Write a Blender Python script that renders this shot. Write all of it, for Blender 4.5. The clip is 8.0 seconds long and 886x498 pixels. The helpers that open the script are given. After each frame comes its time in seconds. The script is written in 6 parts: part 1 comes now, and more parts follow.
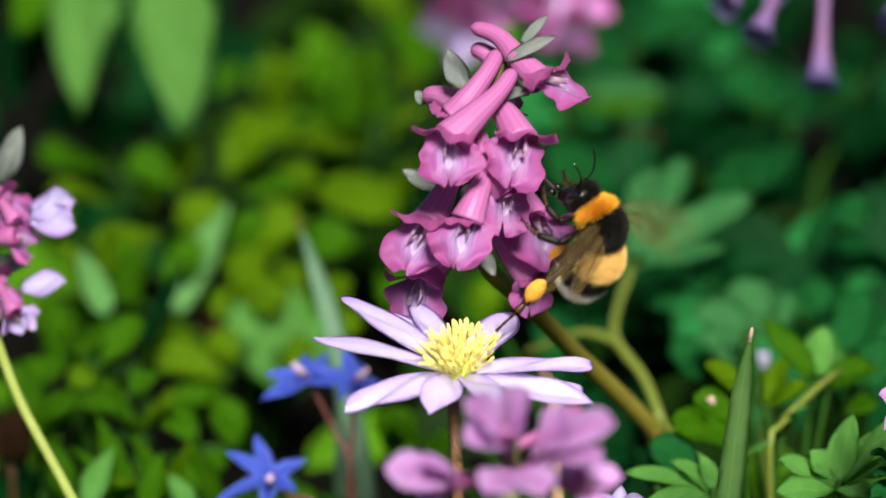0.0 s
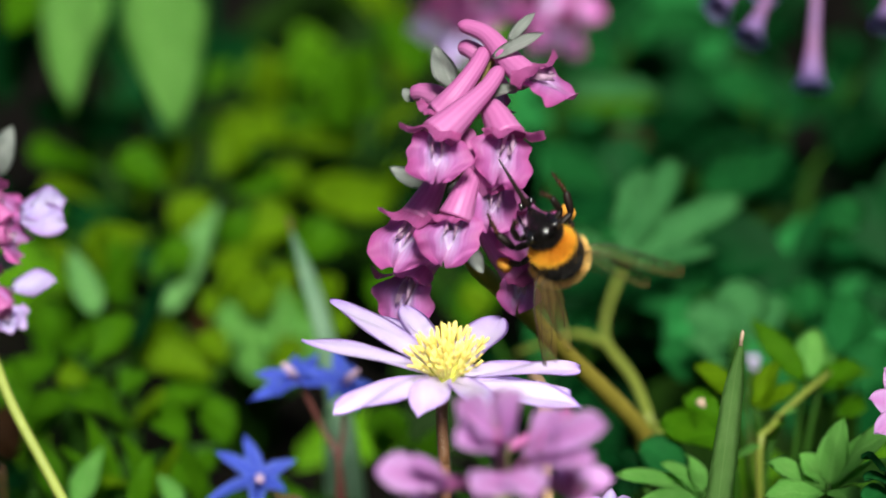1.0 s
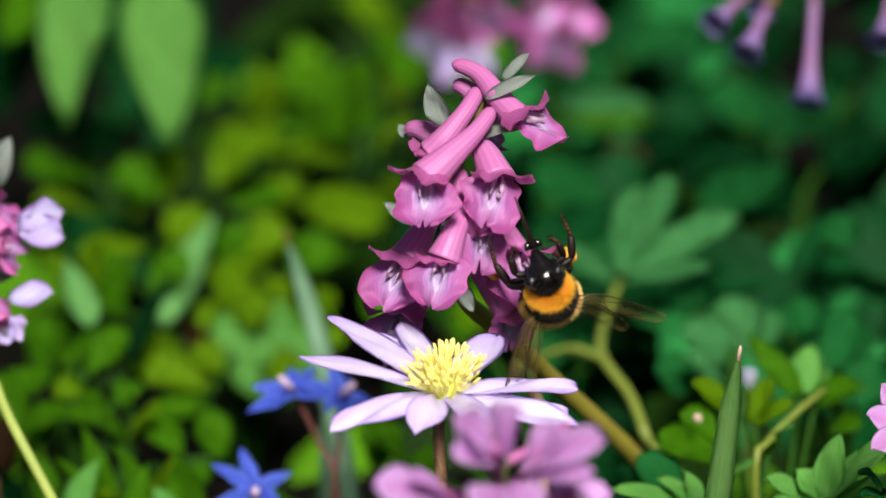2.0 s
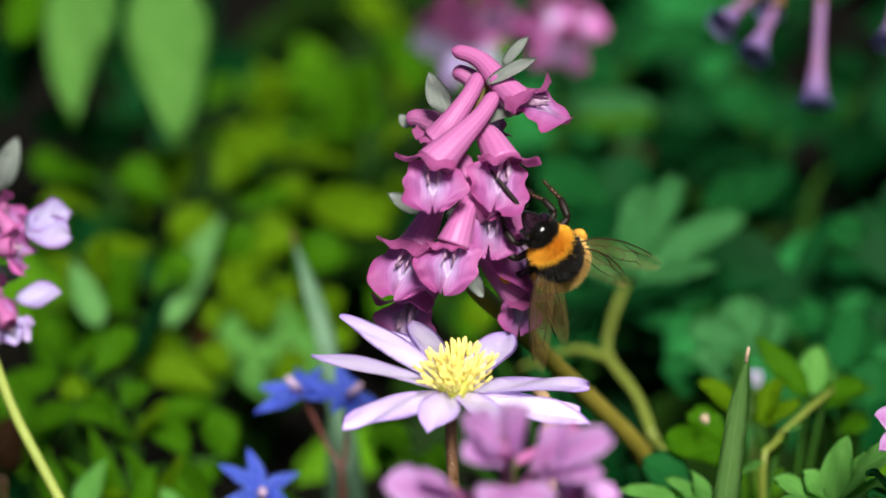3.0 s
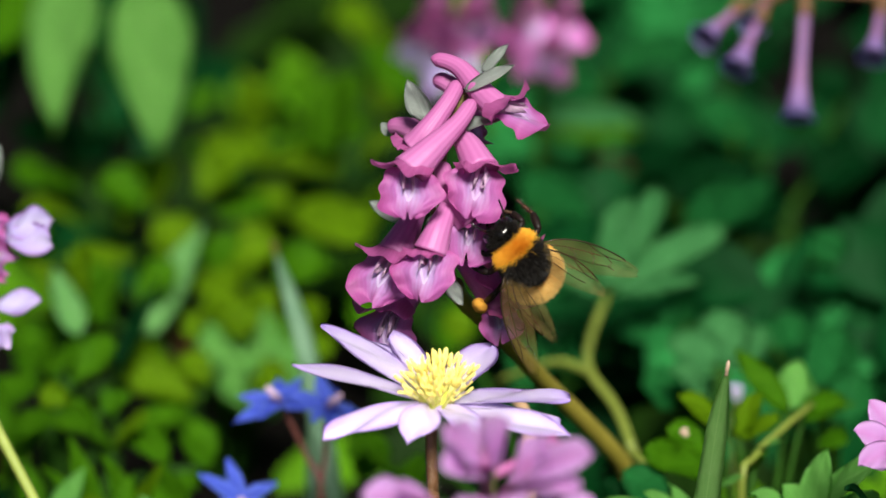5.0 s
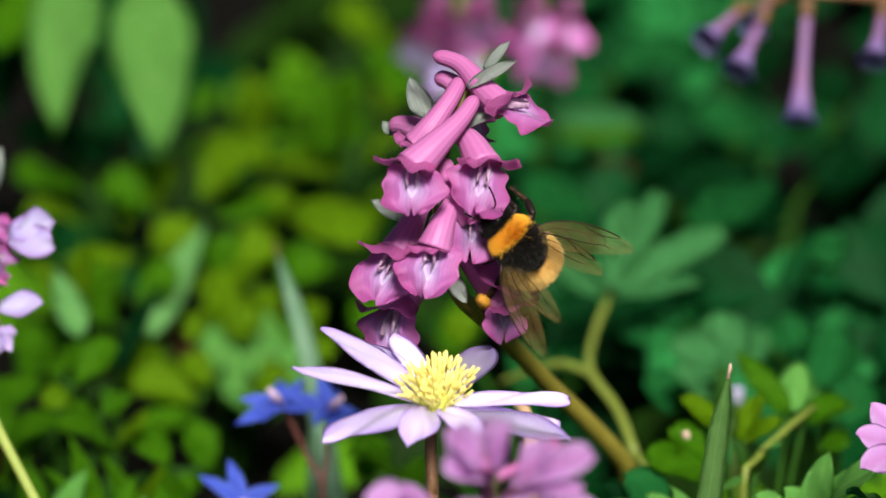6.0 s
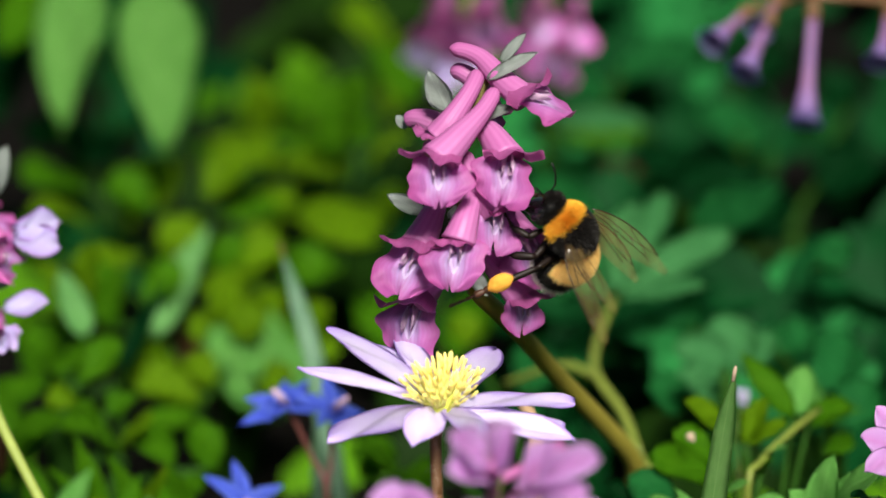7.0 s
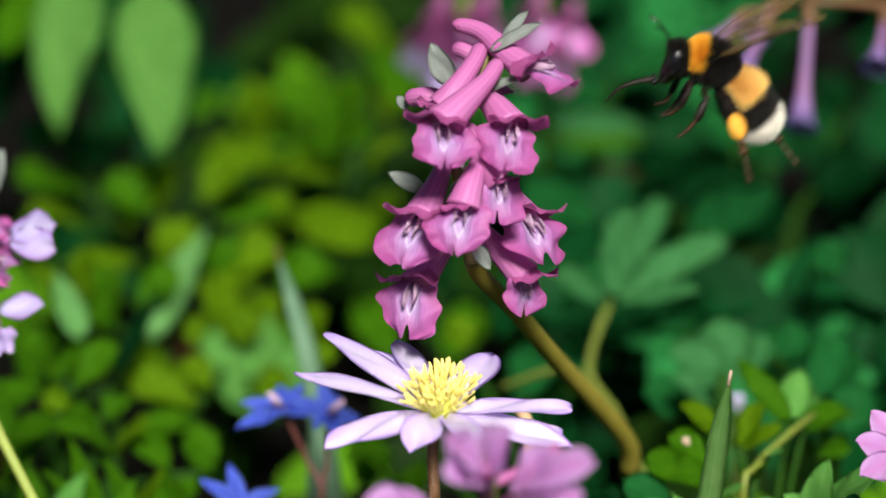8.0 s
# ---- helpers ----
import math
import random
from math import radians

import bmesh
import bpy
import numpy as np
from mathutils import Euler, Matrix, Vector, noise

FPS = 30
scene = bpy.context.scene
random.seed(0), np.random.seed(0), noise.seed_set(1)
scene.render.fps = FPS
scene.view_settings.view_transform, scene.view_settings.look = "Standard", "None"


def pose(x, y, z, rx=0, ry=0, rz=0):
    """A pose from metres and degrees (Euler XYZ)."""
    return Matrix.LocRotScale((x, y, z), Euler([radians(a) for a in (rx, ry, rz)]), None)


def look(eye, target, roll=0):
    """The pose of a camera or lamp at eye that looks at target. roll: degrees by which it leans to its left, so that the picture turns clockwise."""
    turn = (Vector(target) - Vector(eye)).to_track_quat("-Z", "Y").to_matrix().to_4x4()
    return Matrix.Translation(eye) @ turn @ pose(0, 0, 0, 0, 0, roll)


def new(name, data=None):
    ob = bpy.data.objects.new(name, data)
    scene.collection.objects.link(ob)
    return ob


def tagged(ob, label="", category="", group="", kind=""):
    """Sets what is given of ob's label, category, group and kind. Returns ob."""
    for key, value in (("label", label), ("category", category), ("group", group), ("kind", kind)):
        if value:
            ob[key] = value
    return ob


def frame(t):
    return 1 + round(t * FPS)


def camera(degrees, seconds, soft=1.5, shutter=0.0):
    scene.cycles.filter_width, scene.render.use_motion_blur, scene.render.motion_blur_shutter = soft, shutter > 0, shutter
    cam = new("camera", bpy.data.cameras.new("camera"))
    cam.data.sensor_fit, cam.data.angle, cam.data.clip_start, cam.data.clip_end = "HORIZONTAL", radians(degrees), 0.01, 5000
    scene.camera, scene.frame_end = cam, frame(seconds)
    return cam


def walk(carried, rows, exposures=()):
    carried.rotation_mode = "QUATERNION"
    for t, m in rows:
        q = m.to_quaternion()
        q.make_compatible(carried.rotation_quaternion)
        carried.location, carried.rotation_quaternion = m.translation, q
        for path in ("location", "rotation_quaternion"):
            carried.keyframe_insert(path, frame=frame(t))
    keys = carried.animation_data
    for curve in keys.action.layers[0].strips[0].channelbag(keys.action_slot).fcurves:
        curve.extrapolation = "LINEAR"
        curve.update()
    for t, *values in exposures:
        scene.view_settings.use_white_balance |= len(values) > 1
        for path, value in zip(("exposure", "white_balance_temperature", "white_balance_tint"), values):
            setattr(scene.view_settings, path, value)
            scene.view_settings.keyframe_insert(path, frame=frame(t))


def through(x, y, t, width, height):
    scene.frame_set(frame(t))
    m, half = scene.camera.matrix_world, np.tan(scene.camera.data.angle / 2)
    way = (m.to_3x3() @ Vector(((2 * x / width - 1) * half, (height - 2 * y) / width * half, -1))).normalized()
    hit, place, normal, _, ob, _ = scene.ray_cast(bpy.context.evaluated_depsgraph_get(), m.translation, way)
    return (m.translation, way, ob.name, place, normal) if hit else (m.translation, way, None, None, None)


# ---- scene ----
# Spring flower bed seen close up: a bumblebee works a corydalis above a winter windflower.
cam = camera(16, 8.0, soft=1.5, shutter=0.5)
cam.data.dof.use_dof = True
cam.data.dof.focus_distance = 0.449
cam.data.dof.aperture_fstop = 12.0
cam.data.dof.aperture_blades = 9
PATH = [
    (0.0, pose(0.00304, -0.42334, 0.26307, 69.78, 1.02, 0.24)),
    (0.5, pose(0.00265, -0.42333, 0.26311, 69.79, 0.95, 0.36)),
    (1.0, pose(0.00245, -0.42318, 0.26350, 69.75, 0.67, 0.12)),
    (1.5, pose(0.00184, -0.42317, 0.26352, 69.93, 0.34, 0.01)),
    (3.0, pose(0.00053, -0.42324, 0.26335, 70.03, 0.28, 0.12)),
    (3.5, pose(0.00000, -0.42300, 0.26400, 70.00, -0.00, 0.00)),
    (4.0, pose(0.00064, -0.42313, 0.26363, 70.14, -0.04, 0.00)),
    (4.5, pose(0.00067, -0.42322, 0.26341, 70.22, -0.25, -0.02)),
    (6.0, pose(0.00031, -0.42301, 0.26397, 70.20, -0.37, -0.00)),
    (6.5, pose(0.00058, -0.42291, 0.26426, 70.17, -0.41, 0.12)),
    (7.0, pose(0.00018, -0.42298, 0.26405, 70.21, -0.57, 0.16)),
    (7.5, pose(0.00095, -0.42307, 0.26381, 70.25, -0.54, 0.16)),
    (8.0, pose(0.00039, -0.42305, 0.26386, 70.30, -0.70, 0.15)),
]
walk(cam, PATH, [(0.0, 0.59), (8.0, 0.59)])

# ---- world and sun ----
SUN_EL, SUN_AZ = radians(48), radians(170)
world = bpy.data.worlds.new("sky")
scene.world = world
world.use_nodes = True
sky = world.node_tree.nodes.new("ShaderNodeTexSky")
sky.sky_type, sky.sun_disc = "NISHITA", False
sky.sun_elevation, sky.sun_rotation = SUN_EL, SUN_AZ
world.node_tree.links.new(sky.outputs[0], world.node_tree.nodes["Background"].inputs[0])
world.node_tree.nodes["Background"].inputs[1].default_value = 0.024
sun = new("sun", bpy.data.lights.new("sun", "SUN"))
sun.data.energy, sun.data.angle, sun.data.color = 5.8, radians(16), (1.0, 0.965, 0.87)
toward_sun = Vector((math.sin(SUN_AZ) * math.cos(SUN_EL), math.cos(SUN_AZ) * math.cos(SUN_EL), math.sin(SUN_EL)))
sun.matrix_world = look(toward_sun * 5, (0, 0, 0))

VIEW = Vector((0, -0.94, 0.34))   # from the flowers towards the lens
UPV = Vector((0, 0.34, 0.94))
RIGHT, LEFT = Vector((1, 0, 0)), Vector((-1, 0, 0))


# ---- materials ----
def rgb(h):
    c = [int(h[i:i + 2], 16) / 255 for i in (1, 3, 5)]
    return tuple(x / 12.92 if x <= 0.04045 else ((x + 0.055) / 1.055) ** 2.4 for x in c) + (1.0,)


class Nodes:
    def __init__(self, name):
        self.mat = bpy.data.materials.new(name)
        self.mat.use_nodes = True
        self.t = self.mat.node_tree
        self.t.nodes.clear()

    def n(self, kind, **inputs):
        node = self.t.nodes.new("ShaderNode" + kind)
        for key, v in inputs.items():
            self.set(node, key, v)
        return node

    def set(self, node, key, v):
        sock = node.inputs[int(key[1:])] if key[0] == "i" and key[1:].isdigit() else node.inputs[key.replace("_", " ")]
        if isinstance(v, bpy.types.NodeSocket):
            self.t.links.new(v, sock)
        else:
            sock.default_value = v

    def mix(self, fac, a, b, mode="MIX"):
        m = self.t.nodes.new("ShaderNodeMix")
        m.data_type, m.blend_type = "RGBA", mode
        for i, v in ((0, fac), (6, a), (7, b)):
            self.set(m, f"i{i}", v)
        return m.outputs[2]

    def math(self, op, a, b=0.0, c=0.0):
        m = self.t.nodes.new("ShaderNodeMath")
        m.operation = op
        for i, v in enumerate((a, b, c)):
            self.set(m, f"i{i}", v)
        return m.outputs[0]

    def ramp(self, fac, stops):
        r = self.t.nodes.new("ShaderNodeValToRGB")
        self.set(r, "i0", fac)
        e = r.color_ramp.elements
        while len(e) < len(stops):
            e.new(0.5)
        for el, (p, c) in zip(e, stops):
            el.position, el.color = p, c if len(c) == 4 else (*c, 1)
        return r.outputs[0]

    def noise(self, scale, detail=3.0, coord=None, rough=0.5):
        x = self.n("TexNoise", Scale=scale, Detail=detail, Roughness=rough)
        self.set(x, "Vector", coord or self.n("TexCoord").outputs["Object"])
        return x.outputs[0]

    def bump(self, height, strength, dist):
        return self.n("Bump", Strength=strength, Distance=dist, Height=height).outputs[0]

    def finish(self, shader):
        o = self.t.nodes.new("ShaderNodeOutputMaterial")
        self.t.links.new(shader, o.inputs[0])
        return self.mat

    def thin(self, colour, through_colour, amount, rough, normal=None, spec=0.4):
        """A sheet that lets part of the light through."""
        p = self.n("BsdfPrincipled", Base_Color=colour, Roughness=rough)
        self.set(p, "Specular IOR Level", spec)
        tr = self.n("BsdfTranslucent", Color=through_colour)
        if normal:
            self.set(p, "Normal", normal)
        m = self.n("MixShader", Fac=amount)
        self.set(m, "i1", p.outputs[0])
        self.set(m, "i2", tr.outputs[0])
        return self.finish(m.outputs[0])


def leaf_mat(name, dark, light, through, amount=0.35, rough=0.55, vein=0.35, spec=0.04):
    m = Nodes(name)
    rnd = m.n("ObjectInfo").outputs["Random"]
    isl = m.n("NewGeometry").outputs["Random Per Island"]
    big = m.noise(60, 3)
    fine = m.noise(900, 4)
    f = m.math("ADD", m.math("MULTIPLY", big, 0.9), m.math("MULTIPLY", m.math("ADD", rnd, isl), 0.22))
    c = m.mix(m.math("SUBTRACT", f, 0.22), rgb(dark), rgb(light))
    c = m.mix(m.math("MULTIPLY", fine, 0.28), c, rgb(dark))
    mottle = m.math("MULTIPLY", m.math("SUBTRACT", m.noise(230, 3, None, 0.6), 0.38), 1.5)
    c = m.mix(m.math("MINIMUM", m.math("MAXIMUM", mottle, 0.0), 0.6), c, rgb(light))
    uv = m.n("SeparateXYZ", Vector=m.n("UVMap").outputs[0])
    u = m.math("ABSOLUTE", m.math("SUBTRACT", uv.outputs[0], 0.5))
    mid = m.math("LESS_THAN", u, 0.025)
    side = m.math("SUBTRACT", m.math("MULTIPLY", uv.outputs[1], 9.0), m.math("MULTIPLY", u, 5.0))
    side = m.math("GREATER_THAN", m.math("SINE", m.math("MULTIPLY", side, 6.283)), 0.93)
    vn = m.math("MULTIPLY", m.math("MAXIMUM", mid, m.math("MULTIPLY", side, 0.5)), vein)
    c = m.mix(vn, c, rgb(light))
    h = m.math("SUBTRACT", m.math("MULTIPLY", fine, 0.5), m.math("MULTIPLY", vn, 1.0))
    return m.thin(c, m.mix(0.5, c, rgb(through)), amount, rough, m.bump(h, 0.5, 0.0004), spec)


LEAF_BRIGHT = leaf_mat("leaf yellow green", "#456606", "#84ae1a", "#98c010", 0.4)
LEAF_SOFT = leaf_mat("leaf soft green", "#2c6c3c", "#64a86a", "#6cb458", 0.34)
LEAF_MID = leaf_mat("leaf fresh green", "#2e6206", "#639a1a", "#74b414", 0.4)
LEAF_FRESH = leaf_mat("leaf light green", "#4c8e3c", "#90c870", "#90d050", 0.36, 0.5, 0.5)
LEAF_PALE = leaf_mat("leaf pale green", "#5a9850", "#94c482", "#98cc62", 0.3, 0.45, 0.15)
LEAF_BROAD = leaf_mat("broad leaf green", "#4a8234", "#84b864", "#8cc850", 0.36, 0.55, 0.3)
# Deep green taken close to black; the colour itself carries shade.
LEAF_DARK_SHADE = leaf_mat("leaf deep green with shade", "#031d09", "#0a421c", "#0e5016", 0.22)
# Low leaf green with the shade under taller plants mixed into its colour.
LEAF_SHADE = leaf_mat("leaf low green with shade", "#071804", "#1c360a", "#24480c", 0.2)
LEAF_BLUE = leaf_mat("leaf blue green", "#0d4820", "#308644", "#40983a", 0.28)
LEAF_GREY = leaf_mat("bract grey green", "#8e9690", "#c6ccca", "#b0b8a8", 0.4, 0.5, 0.35)
BLADE = leaf_mat("grass blade green", "#50803c", "#84a868", "#84b058", 0.35, 0.45, 0.5)
BLADE_BLUE = leaf_mat("blade blue green", "#6a9478", "#a0c0a4", "#8fbc86", 0.35, 0.45, 0.4)
DEAD = leaf_mat("dead leaf brown", "#2c1a0e", "#5e3e22", "#5e3818", 0.15, 0.75, 0.2, 0.2)


def stem_mat(name, a, b, rough=0.5, spec=0.4):
    m = Nodes(name)
    c = m.mix(m.noise(140, 4), rgb(a), rgb(b))
    fine = m.noise(1500, 3)
    c = m.mix(m.math("MULTIPLY", fine, 0.3), c, rgb(a))
    p = m.n("BsdfPrincipled", Base_Color=c, Roughness=rough, Normal=m.bump(fine, 0.4, 0.0003))
    p.inputs["Specular IOR Level"].default_value = spec
    p.inputs["Subsurface Weight"].default_value = 0.1
    p.inputs["Subsurface Radius"].default_value = (0.001, 0.001, 0.0005)
    return m.finish(p.outputs[0])


STEM_OLIVE = stem_mat("stem olive", "#655e1e", "#8c8032")
AXIS_OLIVE = stem_mat("flower axis olive", "#5f5430", "#8a7f4a")
STEM_GREEN = stem_mat("stem green", "#6a7a30", "#9aa552")
STEM_PALE = stem_mat("stem soft olive", "#566420", "#808c3a")
PETIOLE = stem_mat("leaf stalk green", "#143008", "#2c5214", 0.6, 0.08)
STEM_BROWN = stem_mat("stem brown", "#4a2f20", "#7b5a3a")
TIP_DRY = stem_mat("dry blade tip", "#98806c", "#c4ae98")
STEM_RED = stem_mat("stem red brown", "#4d2a26", "#7d4a44")


def petal_mat(name, stops, along, tint, amount=0.3, rough=0.5, streak=0.25, mark=None, patch=None):
    """Colour over the petal: stops from middle line to edge, along from base to tip."""
    m = Nodes(name)
    uv = m.n("SeparateXYZ", Vector=m.n("UVMap").outputs[0])
    u = m.math("MULTIPLY", m.math("ABSOLUTE", m.math("SUBTRACT", uv.outputs[0], 0.5)), 2.0)
    wob = m.math("MULTIPLY", m.math("SUBTRACT", m.noise(350, 3), 0.5), 0.3)
    c = m.ramp(m.math("ADD", u, wob), [(p, rgb(h)) for p, h in stops])
    a = m.ramp(m.math("ADD", uv.outputs[1], wob), [(p, (v, v, v)) for p, v in along])
    c = m.mix(a, c, rgb(tint))
    lines = m.math("SINE", m.math("MULTIPLY", uv.outputs[0], 95.0))
    lines = m.math("MULTIPLY", m.math("MULTIPLY", m.math("ADD", lines, 1.0), 0.5), streak)
    c = m.mix(lines, c, rgb(tint))
    if mark:
        w = m.math("SUBTRACT", u, m.math("MULTIPLY", m.math("SUBTRACT", 0.72, uv.outputs[1]), 0.62))
        edge = m.math("LESS_THAN", m.math("ABSOLUTE", w), 0.042)
        c = m.mix(m.math("MULTIPLY", edge, m.math("MULTIPLY", m.math("LESS_THAN", uv.outputs[1], 0.72), 0.85)), c, rgb(mark))
    fine = m.noise(1200, 3)
    c = m.mix(m.math("MULTIPLY", m.math("SUBTRACT", m.noise(160, 2), 0.35), 0.5), c, rgb(patch or tint))
    c = m.mix(m.math("MULTIPLY", m.n("ObjectInfo").outputs["Random"], 0.2), c, rgb(tint))
    h = m.math("ADD", m.math("MULTIPLY", fine, 0.4), lines)
    return m.thin(c, c, amount, rough, m.bump(h, 0.3, 0.0003), 0.35)


PINK = petal_mat("corydalis pink", [(0.0, "#c87fb8"), (0.5, "#bd6ea9"), (1.0, "#c87fb8")], [(0.0, 0.6), (0.45, 0.25), (1.0, 0.0)], "#a84a8c", 0.3, 0.45, 0.28, patch="#d898ca")
PINK_UPPER = petal_mat("corydalis upper lip", [(0.0, "#cf80bc"), (0.6, "#cc76b4"), (1.0, "#d070b2")], [(0.0, 0.1), (0.6, 0.0), (1.0, 0.35)], "#bc5a9e", 0.5, 0.42, 0.22, patch="#d89cd2")
PINK_LOWER = petal_mat("corydalis lower lip", [(0.0, "#d4c6ec"), (0.25, "#cab2e2"), (0.46, "#c586c8"), (1.0, "#c467aa")], [(0.0, 0.0), (0.55, 0.08), (0.78, 0.4), (1.0, 0.8)], "#c05aa4", 0.3, 0.46, 0.22, mark="#e6d8f2", patch="#b48cd0")
LILAC_LIP = petal_mat("pale lilac lip", [(0.0, "#e4e4fa"), (0.6, "#d2cdf4"), (1.0, "#c8a6e2")], [(0.0, 0.0), (0.7, 0.1), (1.0, 0.4)], "#c99ad6", 0.35, 0.5, 0.12)
PINK_SOFT = petal_mat("soft pink lip", [(0.0, "#d49ad6"), (0.5, "#dab0e4"), (1.0, "#e2c0ec")], [(0.0, 0.5), (0.4, 0.1), (1.0, 0.1)], "#cc86ca", 0.25, 0.5, 0.12, patch="#d0a6e6")
INNER = petal_mat("inner petal", [(0.0, "#e2cfe2"), (1.0, "#d4b4d4")], [(0.0, 0.1), (1.0, 0.2)], "#cfaec6", 0.3, 0.5, 0.1)
PURPLE_TUBE = petal_mat("purple tube", [(0.0, "#9c6488"), (1.0, "#885a7c")], [(0.0, 0.05), (0.7, 0.05), (1.0, 0.5)], "#6c64a8", 0.25, 0.5, 0.1)
VIOLET_MOUTH = petal_mat("violet mouth", [(0.0, "#a79fca"), (1.0, "#8680b8")], [(0.0, 0.0), (1.0, 0.4)], "#6a66a6", 0.3, 0.5, 0.1)
WINDFLOWER = petal_mat("windflower petal", [(0.0, "#eeeaf4"), (0.6, "#e6def2"), (1.0, "#d2bcee")], [(0.0, 0.0), (0.45, 0.08), (1.0, 0.75)], "#c6a2f4", 0.22, 0.5, 0.07)
BLUE = petal_mat("squill blue", [(0.0, "#3a52c4"), (0.3, "#5674e0"), (1.0, "#7a98f0")], [(0.0, 0.3), (1.0, 0.0)], "#5260cc", 0.25)


def plain(name, a, b, scale=400, rough=0.5, spec=0.5, sheen=0.0, bump=0.4):
    m = Nodes(name)
    f = m.noise(scale, 4)
    c = m.mix(f, rgb(a), rgb(b))
    c = m.mix(m.math("MULTIPLY", m.noise(scale * 0.13, 2), 0.35), c, rgb(a))
    c = m.mix(m.math("MULTIPLY", m.n("NewGeometry").outputs["Random Per Island"], 0.45), c, rgb(b))
    p = m.n("BsdfPrincipled", Base_Color=c, Roughness=rough, Normal=m.bump(f, bump, 0.0002))
    p.inputs["Specular IOR Level"].default_value = spec
    p.inputs["Sheen Weight"].default_value = sheen
    return m.finish(p.outputs[0])


ANTHER = plain("anther yellow", "#e6c640", "#f8ee98", 900, 0.6, 0.3)
FILAMENT = plain("filament pale yellow", "#e2da66", "#f4efa6", 700, 0.55, 0.3)
HEART = plain("flower heart green", "#8fa030", "#c9cc52", 700, 0.6)
CHITIN = plain("black chitin", "#050404", "#120e0c", 900, 0.2, 0.7)
LEG_SKIN = plain("dark leg", "#060404", "#20130c", 700, 0.55, 0.25)
FOOT_SKIN = plain("brown foot", "#24130a", "#4a2c16", 700, 0.5, 0.35)
EYE_SKIN = plain("compound eye", "#060608", "#101014", 4000, 0.15, 0.7, 0, 0.2)
FUR_BLACK = plain("black fur", "#070606", "#1d1915", 500, 0.6, 0.3)


def fur_mat(name, a, b):
    m = Nodes(name)
    c = m.mix(m.noise(500, 3), rgb(a), rgb(b))
    c = m.mix(m.math("MULTIPLY", m.n("NewGeometry").outputs["Random Per Island"], 0.8), c, rgb(b))
    return m.thin(c, c, 0.2, 0.6, None, 0.2)


FUR_ORANGE = fur_mat("orange yellow fur", "#de9416", "#f8c448")
FUR_YELLOW = fur_mat("pale yellow fur", "#e2a63c", "#f9dc90")
FUR_WHITE = fur_mat("white tail fur", "#dcd4c4", "#fbf7ee")
POLLEN = plain("pollen orange", "#b07418", "#dca040", 1800, 0.85, 0.2, 0, 1.0)
WHISKER = plain("stem hair", "#8d8270", "#c9c2ae", 600, 0.6)


def skin_mat(name, bands, low=0.0):
    """Body skin in bands along x, the colours of the fur that grows on it."""
    m = Nodes(name)
    x = m.n("SeparateXYZ", Vector=m.n("TexCoord").outputs["Generated"]).outputs[0]
    x = m.math("ADD", x, m.math("MULTIPLY", m.math("SUBTRACT", m.noise(900, 3), 0.5), 0.03))
    r = m.ramp(x, [(p, rgb(h)) for p, h in bands])
    r.node.color_ramp.interpolation = "CONSTANT"
    if low:
        z = m.n("SeparateXYZ", Vector=m.n("TexCoord").outputs["Generated"]).outputs[2]
        r = m.mix(m.math("LESS_THAN", z, low), r, rgb("#0a0807"))
    p = m.n("BsdfPrincipled", Base_Color=r, Roughness=0.55, Normal=m.bump(m.noise(2500, 3), 0.5, 0.0002))
    p.inputs["Specular IOR Level"].default_value = 0.2
    return m.finish(p.outputs[0])


THORAX_SKIN = skin_mat("thorax skin", [(0.0, "#0a0807"), (0.79, "#c48818")], 0.4)
ABDOMEN_SKIN = skin_mat("abdomen skin", [(0.0, "#b4aa98"), (0.26, "#0a0807"), (0.63, "#c8963c"), (0.95, "#0a0807")], 0.5)


def wing_mat():
    m = Nodes("wing membrane")
    c = m.mix(m.noise(500, 3), rgb("#5e4a28"), rgb("#8c7648"))
    p = m.n("BsdfPrincipled", Base_Color=c, Roughness=0.16)
    m.set(p, "Alpha", m.math("ADD", 0.14, m.math("MULTIPLY", m.noise(260), 0.16)))
    return m.finish(p.outputs[0])


WING = wing_mat()
VEIN = plain("wing vein brown", "#1a0e06", "#33200f", 900, 0.4, 0.4)


def soil_mat():
    m = Nodes("dark soil with gap shade")
    co = m.n("TexCoord").outputs["Object"]
    a, b = m.noise(25, 5, co, 0.6), m.noise(400, 5, co, 0.65)
    # Darker than real humus: the shade in the gaps is part of this colour.
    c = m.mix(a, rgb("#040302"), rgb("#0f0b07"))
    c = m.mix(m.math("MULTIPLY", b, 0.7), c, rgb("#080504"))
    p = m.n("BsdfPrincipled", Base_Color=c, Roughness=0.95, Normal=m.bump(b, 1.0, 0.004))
    p.inputs["Specular IOR Level"].default_value = 0.08
    return m.finish(p.outputs[0])


SOIL = soil_mat()

# ---- mesh helpers ----
WORLD = {}


def thing(name, at, label, category, group="", kind=""):
    e = new(name)
    e.empty_display_size = 0.01
    e.matrix_basis = pose(*at)
    WORLD[e] = pose(*at)
    return tagged(e, label, category, group, kind)


def put(ob, parent, m):
    """Hang ob under parent so that it stands at the place m of the world."""
    ob.parent = parent
    ob.matrix_basis = WORLD[parent].inverted() @ m
    WORLD[ob] = m
    return ob


def mesh_of(name, bm, mats, smooth=True):
    me = bpy.data.meshes.new(name)
    bm.to_mesh(me)
    bm.free()
    for m in mats if isinstance(mats, (list, tuple)) else [mats]:
        me.materials.append(m)
    if smooth:
        me.polygons.foreach_set("use_smooth", [True] * len(me.polygons))
    return me


